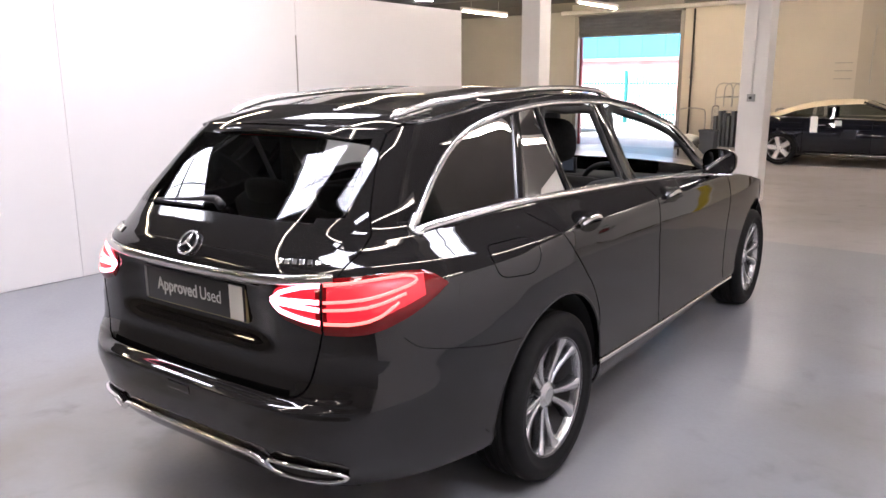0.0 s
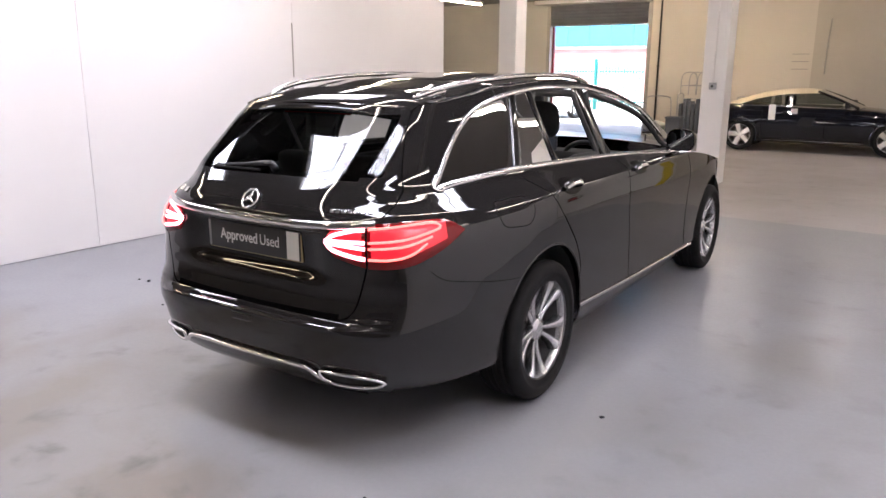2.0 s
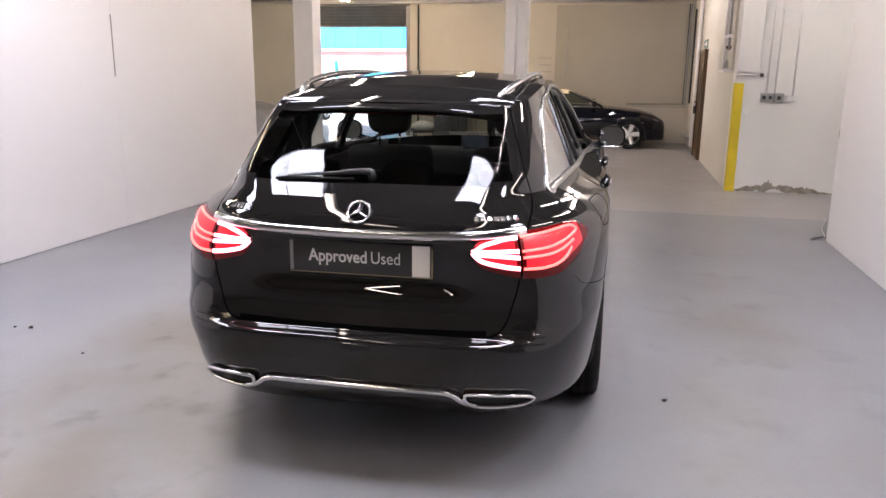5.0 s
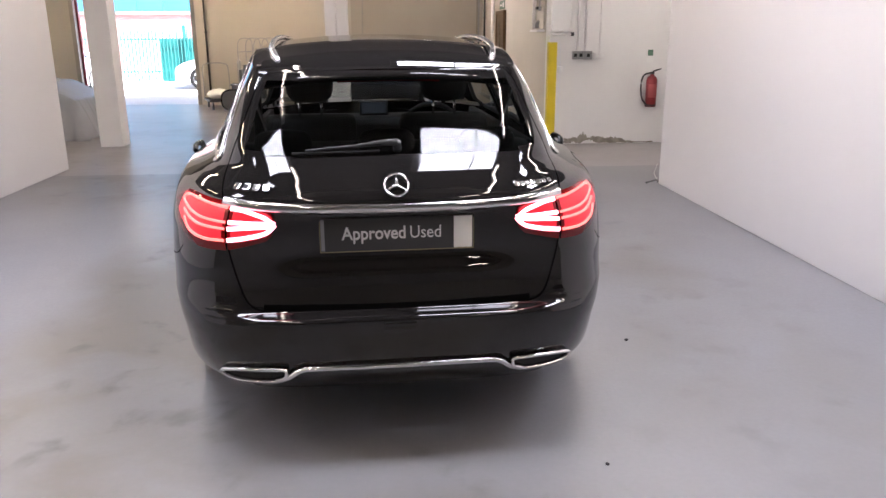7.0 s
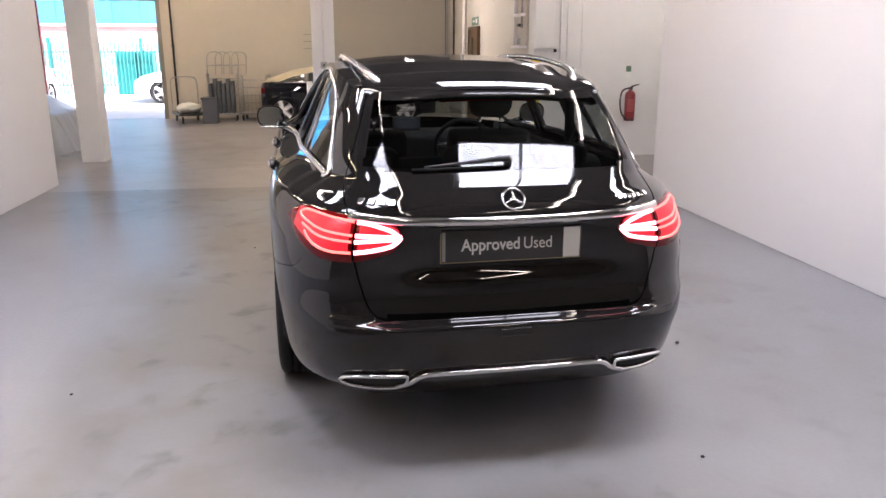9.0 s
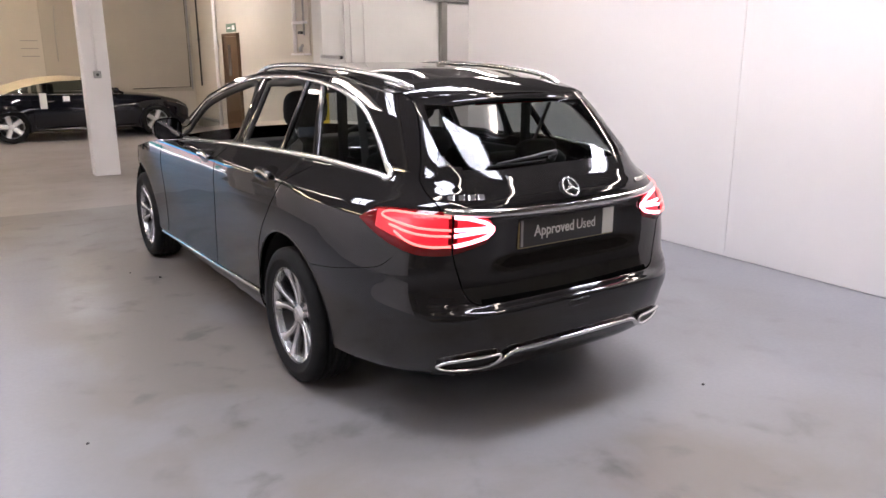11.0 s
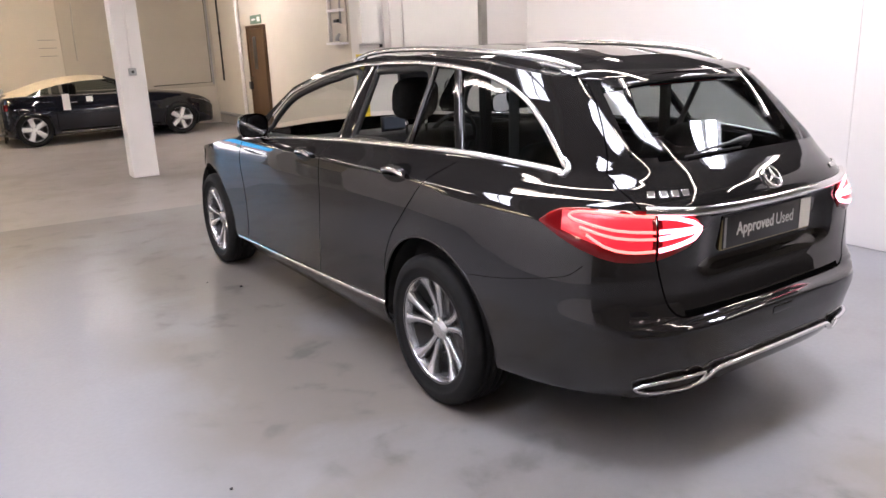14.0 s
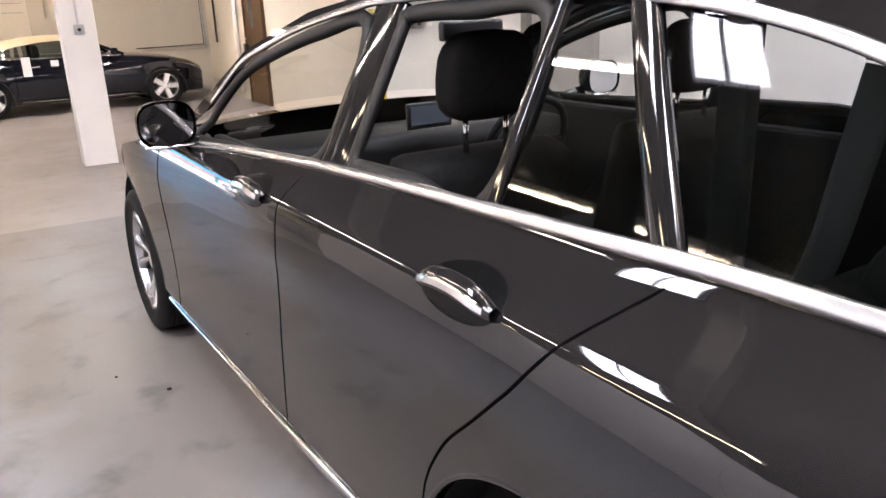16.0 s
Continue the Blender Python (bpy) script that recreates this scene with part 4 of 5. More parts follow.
# roof spoiler with the high brake lamp
P = []
for u in np.linspace(-1, 1, 41):
    x = u * 0.478
    y1 = -0.592 + 0.085 * abs(u) ** 4
    y0 = -0.36
    zt = 1.345 - 0.035 * abs(u) ** 2.4
    P.append([(x, y0, zt + 0.004), (x, y0 - 0.08, zt - 0.014), (x, y0 - 0.15, zt - 0.036), (x, y1 + 0.012, zt - 0.066), (x, y1, zt - 0.075), (x, y1 + 0.006, zt - 0.087), (x, y1 + 0.05, zt - 0.096), (x, -0.47, zt - 0.075)])
bm = grid(P)
bmesh.ops.recalc_face_normals(bm, faces=bm.faces)
spoiler = part("spoiler", bm, M_PAINT, gate)
pts = [(Vector((x, -0.557 + 0.055 * abs(x / 0.505) ** 3, 1.252 - 0.035 * abs(x / 0.505) ** 2.4)), Vector((0, -0.8, -0.6))) for x in np.linspace(-0.19, 0.19, 14)]
part("brake_lamp", ribbon(pts, 0.016, 0.003), M_LENS, spoiler, "dark red high brake lamp")

# roof rails
for s in (1, -1):
    pts = spline([(s * 0.412, -0.41, 1.312), (s * 0.435, -0.32, 1.336), (s * 0.462, -0.13, 1.363), (s * 0.480, 0.25, 1.388), (s * 0.484, 0.66, 1.397), (s * 0.476, 1.02, 1.387), (s * 0.462, 1.22, 1.362), (s * 0.452, 1.33, 1.336)], 50)
    part("roof_rail", tube([tuple(p) for p in pts], [0.008] + [0.0125] * 48 + [0.008], 10), M_SATIN, car, "bright aluminium roof rail")
    for y0, y1 in ((-0.40, -0.23), (1.15, 1.33)):
        q = [p for p in pts if y0 <= p[1] <= y1]
        part("rail_foot", ribbon([(Vector((p[0], p[1], p[2] - 0.014)), Vector((0, 0, 1))) for p in q], 0.020, 0.010), M_SATIN, car)

# floor pan
part("floor_pan", box((-0.70, 0.40, 0.175), (0.70, 2.40, 0.21), 0.01), M_UNDER, car, smooth=False)
part("rear_subframe", box((-0.52, -0.32, 0.22), (0.52, 0.42, 0.30), 0.02), M_UNDER, car, smooth=False)
part("rear_valance", box((-0.52, -0.80, 0.24), (0.52, -0.30, 0.34), 0.03), M_UNDER, car, smooth=False)


# ---- wheels ----
RISE = 1.0


def wheel(parent, at, s, turn=0.0, twin=True):
    """An alloy wheel with five pairs of spokes; the outer face looks to +x before s turns it."""
    hub = part("wheel", lathe([(-0.095, 0.228), (0.060, 0.228), (0.072, 0.235), (0.080, 0.2345), (0.0815, 0.2285), (0.068, 0.222), (0.040, 0.218)], 72), M_ALLOY, parent, "silver five twin-spoke alloy wheel")
    R = 0.3255
    tyre = [(-0.095, 0.222), (-0.112, 0.245), (-0.118, 0.272), (-0.114, 0.30), (-0.100, R - 0.006), (-0.085, R)]
    for g in (-0.06, -0.028, 0.004, 0.036):
        tyre += [(g - 0.006, R), (g - 0.004, R - 0.007), (g + 0.004, R - 0.007), (g + 0.006, R)]
    tyre += [(0.062, R), (0.078, R - 0.005), (0.092, 0.302), (0.097, 0.276), (0.095, 0.266), (0.0915, 0.264), (0.091, 0.247), (0.078, 0.224)]
    part("tyre", lathe(tyre, 72), M_RUBBER, hub, "black tyre")
    for k in range(5):
        bm = bmesh.new()
        for side in (-1, 1) if twin else (0,):
            base = math.radians(90 + 72 * k)
            rows_s = []
            for u in np.linspace(0, 1, 15):
                r = 0.046 + 0.178 * u
                a = base + side * (0.0125 / r + 0.205 * u**1.1)
                half = (0.0100 + 0.0055 * u + 0.085 * max(0, u - 0.70) ** 1.5) if twin else 0.042 - 0.006 * u + 0.05 * max(0, u - 0.7)
                x = 0.042 + 0.030 * u**1.6 - 0.014 * (1 - u) * u
                c, d = Vector((0, math.cos(a), math.sin(a))), Vector((0, -math.sin(a), math.cos(a)))
                o = Vector((1, 0, 0))
                mid = c * r
                rows_s.append([mid + d * half * v + o * (x + h) for v, h in ((1.45, -0.040), (1.0, -0.007), (0.86, -0.001), (0.0, 0.0), (-0.86, -0.001), (-1.0, -0.007), (-1.45, -0.040))])
            own = grid(rows_s, None, False, True)
            bmesh.ops.recalc_face_normals(own, faces=own.faces)
            join(bm, own)
        part("spoke", bm, M_ALLOY, hub)
    part("hub_cap", lathe([(0.0, 0.060), (0.036, 0.058), (0.045, 0.050), (0.048, 0.041), (0.054, 0.037), (0.056, 0.030), (0.057, 0.0005)], 32), M_ALLOY, hub)
    for k in range(5):
        a = math.radians(54 + 72 * k)
        part("wheel_bolt", tube([(0.02, 0.056 * math.cos(a), 0.056 * math.sin(a)), (0.044, 0.056 * math.cos(a), 0.056 * math.sin(a))], 0.009, 8), M_DARK, hub)
    part("brake_disc", lathe([(-0.02, 0.05), (-0.02, 0.150), (-0.045, 0.150), (-0.045, 0.05)], 40), M_DISC, hub)
    part("brake_caliper", box((-0.06, 0.07, 0.06), (0.0, 0.155, 0.14), 0.015), M_DARK, hub)
    part("barrel", lathe([(-0.07, 0.0005), (-0.07, 0.206), (-0.02, 0.213), (0.042, 0.217)], 40), M_BARREL, hub, "dark inner barrel")
    hub.matrix_basis = pose(*at) @ (pose(0, 0, 0, turn, 0, 0) if s > 0 else pose(0, 0, 0, turn, 0, 180))
    return hub


for y in (0.0, 2.84):
    for s in (1, -1):
        wheel(car, (s * 0.775, y, 0.3255), s, 20 + 31 * y + 13 * s)


# ---- cabin ----
RISE = 1.05


def seat(x, y, wide, deep=0.50, tilt=14):
    root = part("seat", box((-wide / 2, -0.05, 0.40), (wide / 2, deep, 0.56), 0.05), M_CLOTH, car, "black upholstered seat")
    back = box((-wide / 2, -0.09, 0.0), (wide / 2, 0.05, 0.56), 0.05)
    bmesh.ops.transform(back, matrix=pose(0, -0.03, 0.46, tilt), verts=back.verts)
    part("backrest", back, M_CLOTH, root)
    root.matrix_basis = pose(x, y, 0)
    return root


def headrest(parent, x, y, z, wide=0.27, high=0.19):
    P = []
    for a in np.linspace(-math.pi / 2, math.pi / 2, 11):
        c, sn = max(0.02, math.cos(a)) ** 0.55, math.copysign(abs(math.sin(a)) ** 0.7, math.sin(a))
        P.append([(c * wide / 2 * math.copysign(abs(math.cos(t)) ** 0.7, math.cos(t)), c * 0.058 * math.copysign(abs(math.sin(t)) ** 0.7, math.sin(t)) - 0.015 * sn, sn * high / 2) for t in np.linspace(0, 2 * math.pi, 24, endpoint=False)])
    bm = grid(P, None, False, True)
    bmesh.ops.recalc_face_normals(bm, faces=bm.faces)
    h = part("headrest", bm, M_CLOTH, parent)
    h.matrix_basis = pose(x, y, z * RISE)
    for k in (-0.06, 0.06):
        part("headrest_post", tube([(k, 0, -high / 2 - 0.07), (k, 0, -high / 2 + 0.02)], 0.007, 8), M_CHROME, h)
    return h


for x in (-0.37, 0.37):
    st = seat(x, 1.02, 0.50)
    headrest(st, 0, -0.19, 1.165, 0.26, 0.20)
for s in (1, -1):
    strap = [(Vector(p), Vector((s, -0.5, 0.2)).normalized()) for p in spline([(s * 0.56, -0.20, 1.24), (s * 0.53, -0.16, 1.12), (s * 0.50, -0.12, 1.00), (s * 0.47, -0.06, 0.86)], 16)]
    part("seat_belt", ribbon(strap, 0.046, 0.0012), mat("belt_webbing", (0.05, 0.05, 0.052), 0.8), car, "dark grey seat belt")
    part("inner_pillar", box((s * 0.55 - 0.02, -0.03, 0.95), (s * 0.55 + 0.015, 0.02, 1.30), 0.012), mat("pillar_trim", (0.012, 0.012, 0.012), 0.8, spec=0.2), car, "dark pillar lining", smooth=False)
bench = seat(0, 0.02, 1.26, 0.52, 20)
for x in (-0.43, 0.0, 0.43):
    headrest(bench, x, -0.25, 0.985, 0.24, 0.12)
dash = box((-0.70, 1.72, 0.60), (0.70, 2.10, 0.90), 0.06)
dash = part("dashboard", dash, M_TRIM, car)
part("display", box((-0.095, 1.69, 0.915), (0.095, 1.705, 1.005), 0.006), M_DARK, dash)
part("lit_display", box((-0.080, 1.686, 0.930), (0.080, 1.690, 0.994), 0.001), M_SCREEN, dash, "lit centre display", smooth=False)
part("console", box((-0.11, 0.85, 0.25), (0.11, 1.75, 0.58), 0.03), M_TRIM, car)
ring = tube([(0.37 + 0.185 * math.cos(t), 1.60 - 0.075 * math.sin(t), 0.83 + 0.165 * math.sin(t)) for t in np.linspace(0, 2 * math.pi, 32, endpoint=False)], 0.015, 8, None, True)
wheel_s = part("steering_wheel", ring, M_TRIM, car)
part("steering_boss", tube([(0.37, 1.595, 0.83), (0.37, 1.75, 0.80)], [0.075, 0.05], 14), M_TRIM, wheel_s)
part("steering_spokes", tube([(0.19, 1.60, 0.83), (0.55, 1.60, 0.83)], 0.018, 8), M_SATIN, wheel_s)
part("inner_mirror", box((-0.12, 1.40, 1.215), (0.12, 1.43, 1.275), 0.012), M_DARK, car)
for s in (1, -1):
    part("inner_door_trim", box((s * 0.70 - 0.02, 0.10, 0.30), (s * 0.70 + 0.02, 1.95, 0.945), 0.015), M_TRIM, car, smooth=False)
part("load_cover", box((-0.58, -0.60, 0.86), (0.58, -0.22, 0.885), 0.008), M_TRIM, car, smooth=False)
part("cabin_floor", box((-0.72, 0.38, 0.22), (0.72, 2.1, 0.30), 0.01), M_TRIM, car, smooth=False)
part("headlining", grid([[(u * 0.50, y, 1.345 - 0.03 * abs(u) ** 2 - 0.02 * abs(y - 0.5)) for u in np.linspace(-1, 1, 9)] for y in np.linspace(-0.42, 1.22, 9)]), mat("black_headlining", (0.03, 0.03, 0.03), 0.9), car)

# grille, headlamps
for s in (1, -1):
    P = []
    for y in np.linspace(2.95, 3.42, 14):
        lo, hi = 0.62, np.interp(y, BELT_Y, BELT_Z) - 0.015
        k = np.interp(y, [2.95, 3.15, 3.42], [0.15, 0.9, 1.0])
        P.append([on_side(s, y, hi - (hi - lo) * k * v, 0.004)[0] for v in np.linspace(0, 1, 7)])
    part("headlamp", grid(P), M_CHROME, car, "clear headlamp with bright reflector")


# ---- other vehicles ----
RISE = 1.0


def loft_car(name, label, paint, top, soft, at, rz, rim_mat, group="", size=1.0):
    """A two-door car: lofted body, roof, glazing, wheels and lamps."""
    root = thing(name, label, "car", group, at, rz)
    root.matrix_world = root.matrix_world @ Matrix.Scale(size, 4)
    q = 0.62 if soft else 1.0
    F = 1.45 if soft else 1.12
    SY = [-0.8, -0.06, 0.07, 0.27, 0.55, 0.90, 1.45, 1.95] if soft else [-0.8, -0.06, 0.05, 0.2, 0.4, 0.65, 1.12, 1.6]
    BY = [-0.76 * q, -0.73 * q, -0.62 * q, -0.42 * q, 0.0, 0.8, 1.6, 2.0, 2.5, 3.0, 3.35, 3.55, 3.60]
    BELT = [0.80, 0.88, 0.945, 0.955, 0.945, 0.93, 0.915, 0.91, 0.88, 0.82, 0.73, 0.62, 0.55]
    HALF = [0.40, 0.55, 0.74, 0.84, 0.885, 0.875, 0.875, 0.88, 0.885, 0.86, 0.78, 0.62, 0.45]
    P = []
    for y in np.linspace(-0.76 * q, 3.60, 90):
        b, w = np.interp(y, BY, BELT), np.interp(y, BY, HALF)
        sec = [(0.0, 0.20), (0.86, 0.20), (0.945, 0.26), (0.985, 0.40), (1.0, 0.60), (0.985, 0.72), (0.945, 0.80)]
        half = [(w * u, min(z, b - 0.12 + 0.01 * k)) for k, (u, z) in enumerate(sec)]
        half += [(w * 0.89, b - 0.025), (w * 0.84, b), (w * 0.72, b + 0.012), (w * 0.4, b + 0.03), (0, b + 0.036)]
        P.append([(x, y, z) for x, z in half] + [(-x, y, z) for x, z in half[::-1][1:-1]])
    bm = grid(P, None, False, True)
    gone = [f for f in bm.faces if any((f.calc_center_median().y - a) ** 2 + (f.calc_center_median().z - 0.31) ** 2 < 0.35**2 and abs(f.calc_center_median().x) > 0.6 for a in (0.0, 2.8))]
    bmesh.ops.delete(bm, geom=gone, context="FACES")
    bm.verts.ensure_lookup_table()
    for e in (P[0], P[-1]):
        bm.faces.new([bm.verts.new(p) for p in e])
    bmesh.ops.recalc_face_normals(bm, faces=bm.faces)
    body = part("body", bm, paint, root)
    for a in (0.0, 2.8):
        for s in (1, -1):
            ring = [(Vector((s * 0.868, a + 0.352 * math.cos(t), 0.31 + 0.352 * math.sin(t))), Vector((s, 0, 0))) for t in np.linspace(-0.3, math.pi + 0.3, 40)]
            part("arch_lip", ribbon(ring, 0.04, 0.014), paint, body)
            well = [[(s * x, a + 0.36 * math.cos(t), 0.31 + 0.36 * math.sin(t)) for t in np.linspace(-0.4, math.pi + 0.4, 24)] for x in (0.86, 0.55)] + [[(s * 0.55, a, 0.31)] * 24]
            part("arch_liner", grid(well), M_UNDER, body)
            hub = wheel(root, (s * 0.77, a, 0.3255), s, 15 + 40 * a, False)
            for piece in [hub] + list(hub.children):
                if piece.data.materials[0] == M_ALLOY:
                    piece.data.materials[0] = rim_mat
    # roof
    RY2 = [-0.38, -0.25, 0.0, 0.33, 0.70, 1.12, 1.45] if soft else [-0.62, -0.45, -0.2, 0.1, 0.4, 0.8, 1.12]
    RZ2 = [0.960, 1.015, 1.11, 1.21, 1.27, 1.295, 1.27] if soft else [0.965, 1.15, 1.33, 1.40, 1.42, 1.42, 1.375]
    back = RY2[0]
    P = []
    for y in np.linspace(back, F, 36):
        zt = float(spline(list(zip(RY2, RZ2)), 80)[:, 1][int(np.clip((y - back) / (F - back) * 79, 0, 79))])
        zt = np.interp(y, RY2, RZ2) * 0.5 + zt * 0.5
        zl = np.interp(y, SY[:7], [0.952, 0.952, 1.01, 1.08, 1.14, 1.19, 1.21])
        zl = min(zl, zt - 0.005)
        line = []
        for u in np.linspace(-1, 1, 25):
            k = abs(u)
            z = zl + (zt - zl) * (1 - k**3.2)
            w = 0.745 - 0.235 * (z - 0.95) / 0.42
            line.append((u * w / max(1e-3, 1), y - 0.10 * k**2 * (y < -0.2), z))
        P.append(line)
    part("soft_top" if soft else "roof", grid(P), top, root, "beige fabric soft top" if soft else "")
    # screen, side glass, rails
    P = [[(u * np.interp(v, [0, 1], [0.55, 0.70]), F - 0.02 + (0.76 if soft else 0.87) * v + 0.10 * (1 - u * u) * v, (1.275 if soft else 1.35) - (0.345 if soft else 0.42) * v - 0.05 * abs(u) ** 2.5 * (1 - v)) for u in np.linspace(-1, 1, 15)] for v in np.linspace(0, 1, 10)]
    part("windscreen", grid(P), M_GLASS, root)
    for s in (1, -1):
        part("screen_pillar", tube([(s * 0.545, F - 0.04, 1.24 if soft else 1.305), (s * 0.62, F + 0.36, 1.095 if soft else 1.13), (s * 0.70, F + (0.74 if soft else 0.83), 0.925)], 0.026, 8), paint, root)
        for y0, y1 in ((-0.02, SY[4]), (SY[4] + 0.06, SY[7] - 0.05)):
            P = []
            for y in np.linspace(y0, y1, 14):
                zt = min(np.interp(y, SY[1:], [0.96, 1.01, 1.08, 1.14, 1.19, 1.21, 1.04]), 1.285)
                P.append([(s * (0.742 - 0.225 * (z - 0.95) / 0.42), y, z) for z in np.linspace(0.945, zt, 6)])
            part("side_glass", grid(P), M_TINT, root, "dark side window")
        part("belt_trim", tube([(s * 0.755, y, np.interp(y, BY, BELT) + 0.006) for y in np.linspace(-0.25, SY[7] + 0.15, 16)], 0.009, 6), M_CHROME, root)
        part("sill_trim", tube([(s * 0.85, y, 0.245) for y in (0.45, 1.4, 2.35)], 0.010, 6), M_CHROME, root)
        part("door_handle", tube([(s * 0.865, 0.62, 0.80), (s * 0.89, 0.72, 0.805), (s * 0.865, 0.82, 0.805)], 0.012, 6), M_CHROME, root)
        part("door_mirror", box((s * 0.90 - 0.09, SY[7], 0.93), (s * 0.90 + 0.09, SY[7] + 0.1, 1.05), 0.035), paint, root)
        part("tail_lamp", box((s * 0.56 - 0.14, -0.735 * q, 0.70), (s * 0.56 + 0.15, -0.60 * q, 0.83), 0.03), M_LENS, root, "red tail lamp")
        lens = [[(s * np.interp(y, BY, HALF) * 0.985, y, z) for z in np.linspace(0.58, np.interp(y, BY, BELT) - 0.06, 5)] for y in np.linspace(3.05, 3.42, 8)]
        part("headlamp", grid(lens), M_CHROME, root, "clear headlamp")
        for y in (0.42, 1.62):
            part("panel_gap", tube([(s * 0.872, y, 0.27), (s * 0.889, y, 0.6), (s * 0.83, y, 0.90)], 0.003, 4), M_GAP, root)
    part("rear_bumper_trim", tube([(-0.6, -0.72 * q, 0.34), (0, -0.78 * q, 0.33), (0.6, -0.72 * q, 0.34)], 0.014, 6), M_CHROME, root)
    part("cabin", box((-0.55, -0.1, 0.55), (0.55, F + 0.18, 0.86), 0.06), M_CLOTH, root)
    for x in (-0.34, 0.34):
        part("headrest", box((x - 0.13, F - 0.67, 0.86), (x + 0.13, F - 0.56, 1.14), 0.05), M_CLOTH, root)
    return root


cabrio = loft_car("convertible_car", "dark blue convertible with a beige soft top, door films still on", M_NAVY, M_BEIGE, True, (-1.52, 13.04, 0), -86.6, vary(mat("bright_silver", (0.82, 0.82, 0.84), 0.22, 0.35, coat=0.6), 15, 0.06), size=0.90)
part("film_strip", box((0.875, 0.55, 0.66), (0.890, 0.68, 0.97), 0.002), M_PAPER, cabrio, "white protective film strip", smooth=False)
part("film_strip", box((0.876, 0.98, 0.80), (0.892, 1.10, 0.90), 0.002), M_PAPER, cabrio, "white protective film strip", smooth=False)

M_WHITECAR = mat("white_car_paint", (0.75, 0.75, 0.75), 0.15)
loft_car("parked_car", "white car parked outside in the yard", M_WHITECAR, M_WHITECAR, False, (-8.9, 19.0, 0), 170, M_ALLOY, "cars in the yard")
loft_car("parked_car", "white car parked outside by the fence", M_WHITECAR, M_WHITECAR, False, (-2.5, 20.4, 0), 95, M_ALLOY, "cars in the yard")


# car under a plastic sheet behind the partition
def wrapped_car(x, y):
    root = thing("wrapped_car", "car covered with a loose clear plastic sheet", "covered car", at=(x, y, 0), rz=90)
    P = []
    for i in range(60):
        v = i / 59
        yy = -0.2 + 4.3 * v
        h = np.interp(yy, [-0.2, 0.0, 0.5, 1.2, 1.7, 2.6, 3.3, 4.1], [0.02, 0.55, 0.82, 0.92, 1.25, 1.36, 1.3, 0.9])
        line = []
        for j in range(49):
            u = -1 + 2 * j / 48
            k = abs(u)
            z = h * (1 - max(0, (k - 0.62) / 0.38) ** 1.8 * 0.985)
            xx = math.copysign(min(k / 0.80, 1) * 0.80 + max(0, k - 0.8) * 0.75, u)
            fold = 0.05 * noise.noise(Vector((xx * 3.5, yy * 3.5, 1.7))) + 0.03 * noise.noise(Vector((xx * 11, yy * 9, 4.1)))
            drop = max(0.0, k - 0.6) / 0.4
            line.append((xx + fold * (0.4 + drop) + 0.05 * drop * math.sin(yy * 14 + 2 * math.sin(yy * 5)), yy + fold, max(0.006, z + fold * 0.5)))
        P.append(line)
    part("sheet", grid(P), M_FILM, root, "wrinkled clear plastic sheet")
    P2 = [[(px * 0.93, py * 0.97 + 0.06, max(0.15, pz * 0.95 - 0.02)) for px, py, pz in line[6:-6:2]] for line in P[2:-2:2]]
    part("covered_body", grid(P2), M_GREYPL, root, "grey car body under the sheet")


wrapped_car(-4.55, 9.0)


# ---- fittings along the walls ----
def wall_board():
    root = thing("wall_board", "large tan board with a thin frame fixed to the end wall", "board", at=(0.75, BACK, 0))
    part("sheet", box((-1.42, -0.03, 0.81), (1.42, -0.002, 2.96), 0.004), M_CREAM2, root, smooth=False)
    part("frame_strip", box((-1.46, -0.045, 0.77), (1.46, -0.002, 0.81), 0.004), M_CREAM2, root, smooth=False)
    part("frame_strip", box((1.42, -0.045, 0.81), (1.46, -0.002, 2.96), 0.004), M_STEEL, root, smooth=False)
    part("cable", tube([(1.40, -0.05, 2.96), (1.40, -0.05, 0.86), (0.2, -0.05, 0.84)], 0.010, 6), M_DARK, root)


M_CREAM2 = vary(mat("tan_board", (0.50, 0.46, 0.39), 0.65), 0.7, 0.10, 0.2, 0.001, 0.1)
wall_board()


def wall_conduit(name, pts, r, m, label):
    root = thing(name, label, "conduit", "wall conduits", pts[0])
    o = Vector(pts[0])
    part("pipe", tube([Vector(p) - o for p in pts], r, 8), m, root)
    mid = (Vector(pts[0]) + Vector(pts[-1])) / 2 - o
    part("clip", box(mid - Vector((r + 0.012, r + 0.006, 0.012)), mid + Vector((r + 0.012, r + 0.006, 0.012)), 0.003), m, root, smooth=False)
    return root


wall_conduit("conduit", [(-3.86, BACK - 0.03, 0.15), (-3.86, BACK - 0.03, 3.0)], 0.022, M_DARK, "dark cable run beside the shutter")
wall_conduit("conduit", [(-0.42, BACK - 0.05, 1.42), (-0.42, BACK - 0.05, 1.95), (-0.39, BACK - 0.05, 2.5)], 0.010, M_GREYWALL, "thin grey cable on the end wall")
wall_conduit("conduit", [(SIDE - 0.035, 13.5, 0.9), (SIDE - 0.035, 13.5, 2.8)], 0.018, M_DARK, "dark vertical cable on the side wall")
wall_conduit("conduit", [(SIDE - 0.05, 12.15, 0.12), (SIDE - 0.05, 12.15, 3.2)], 0.035, M_COLUMN, "white vertical pipe beside the brown door")
wall_conduit("conduit", [(SIDE - 0.05, 13.9, 0.22), (SIDE - 0.05, 13.0, 0.22), (SIDE - 0.05, 12.2, 0.22)], 0.035, M_STEEL, "grey pipe along the foot of the wall")

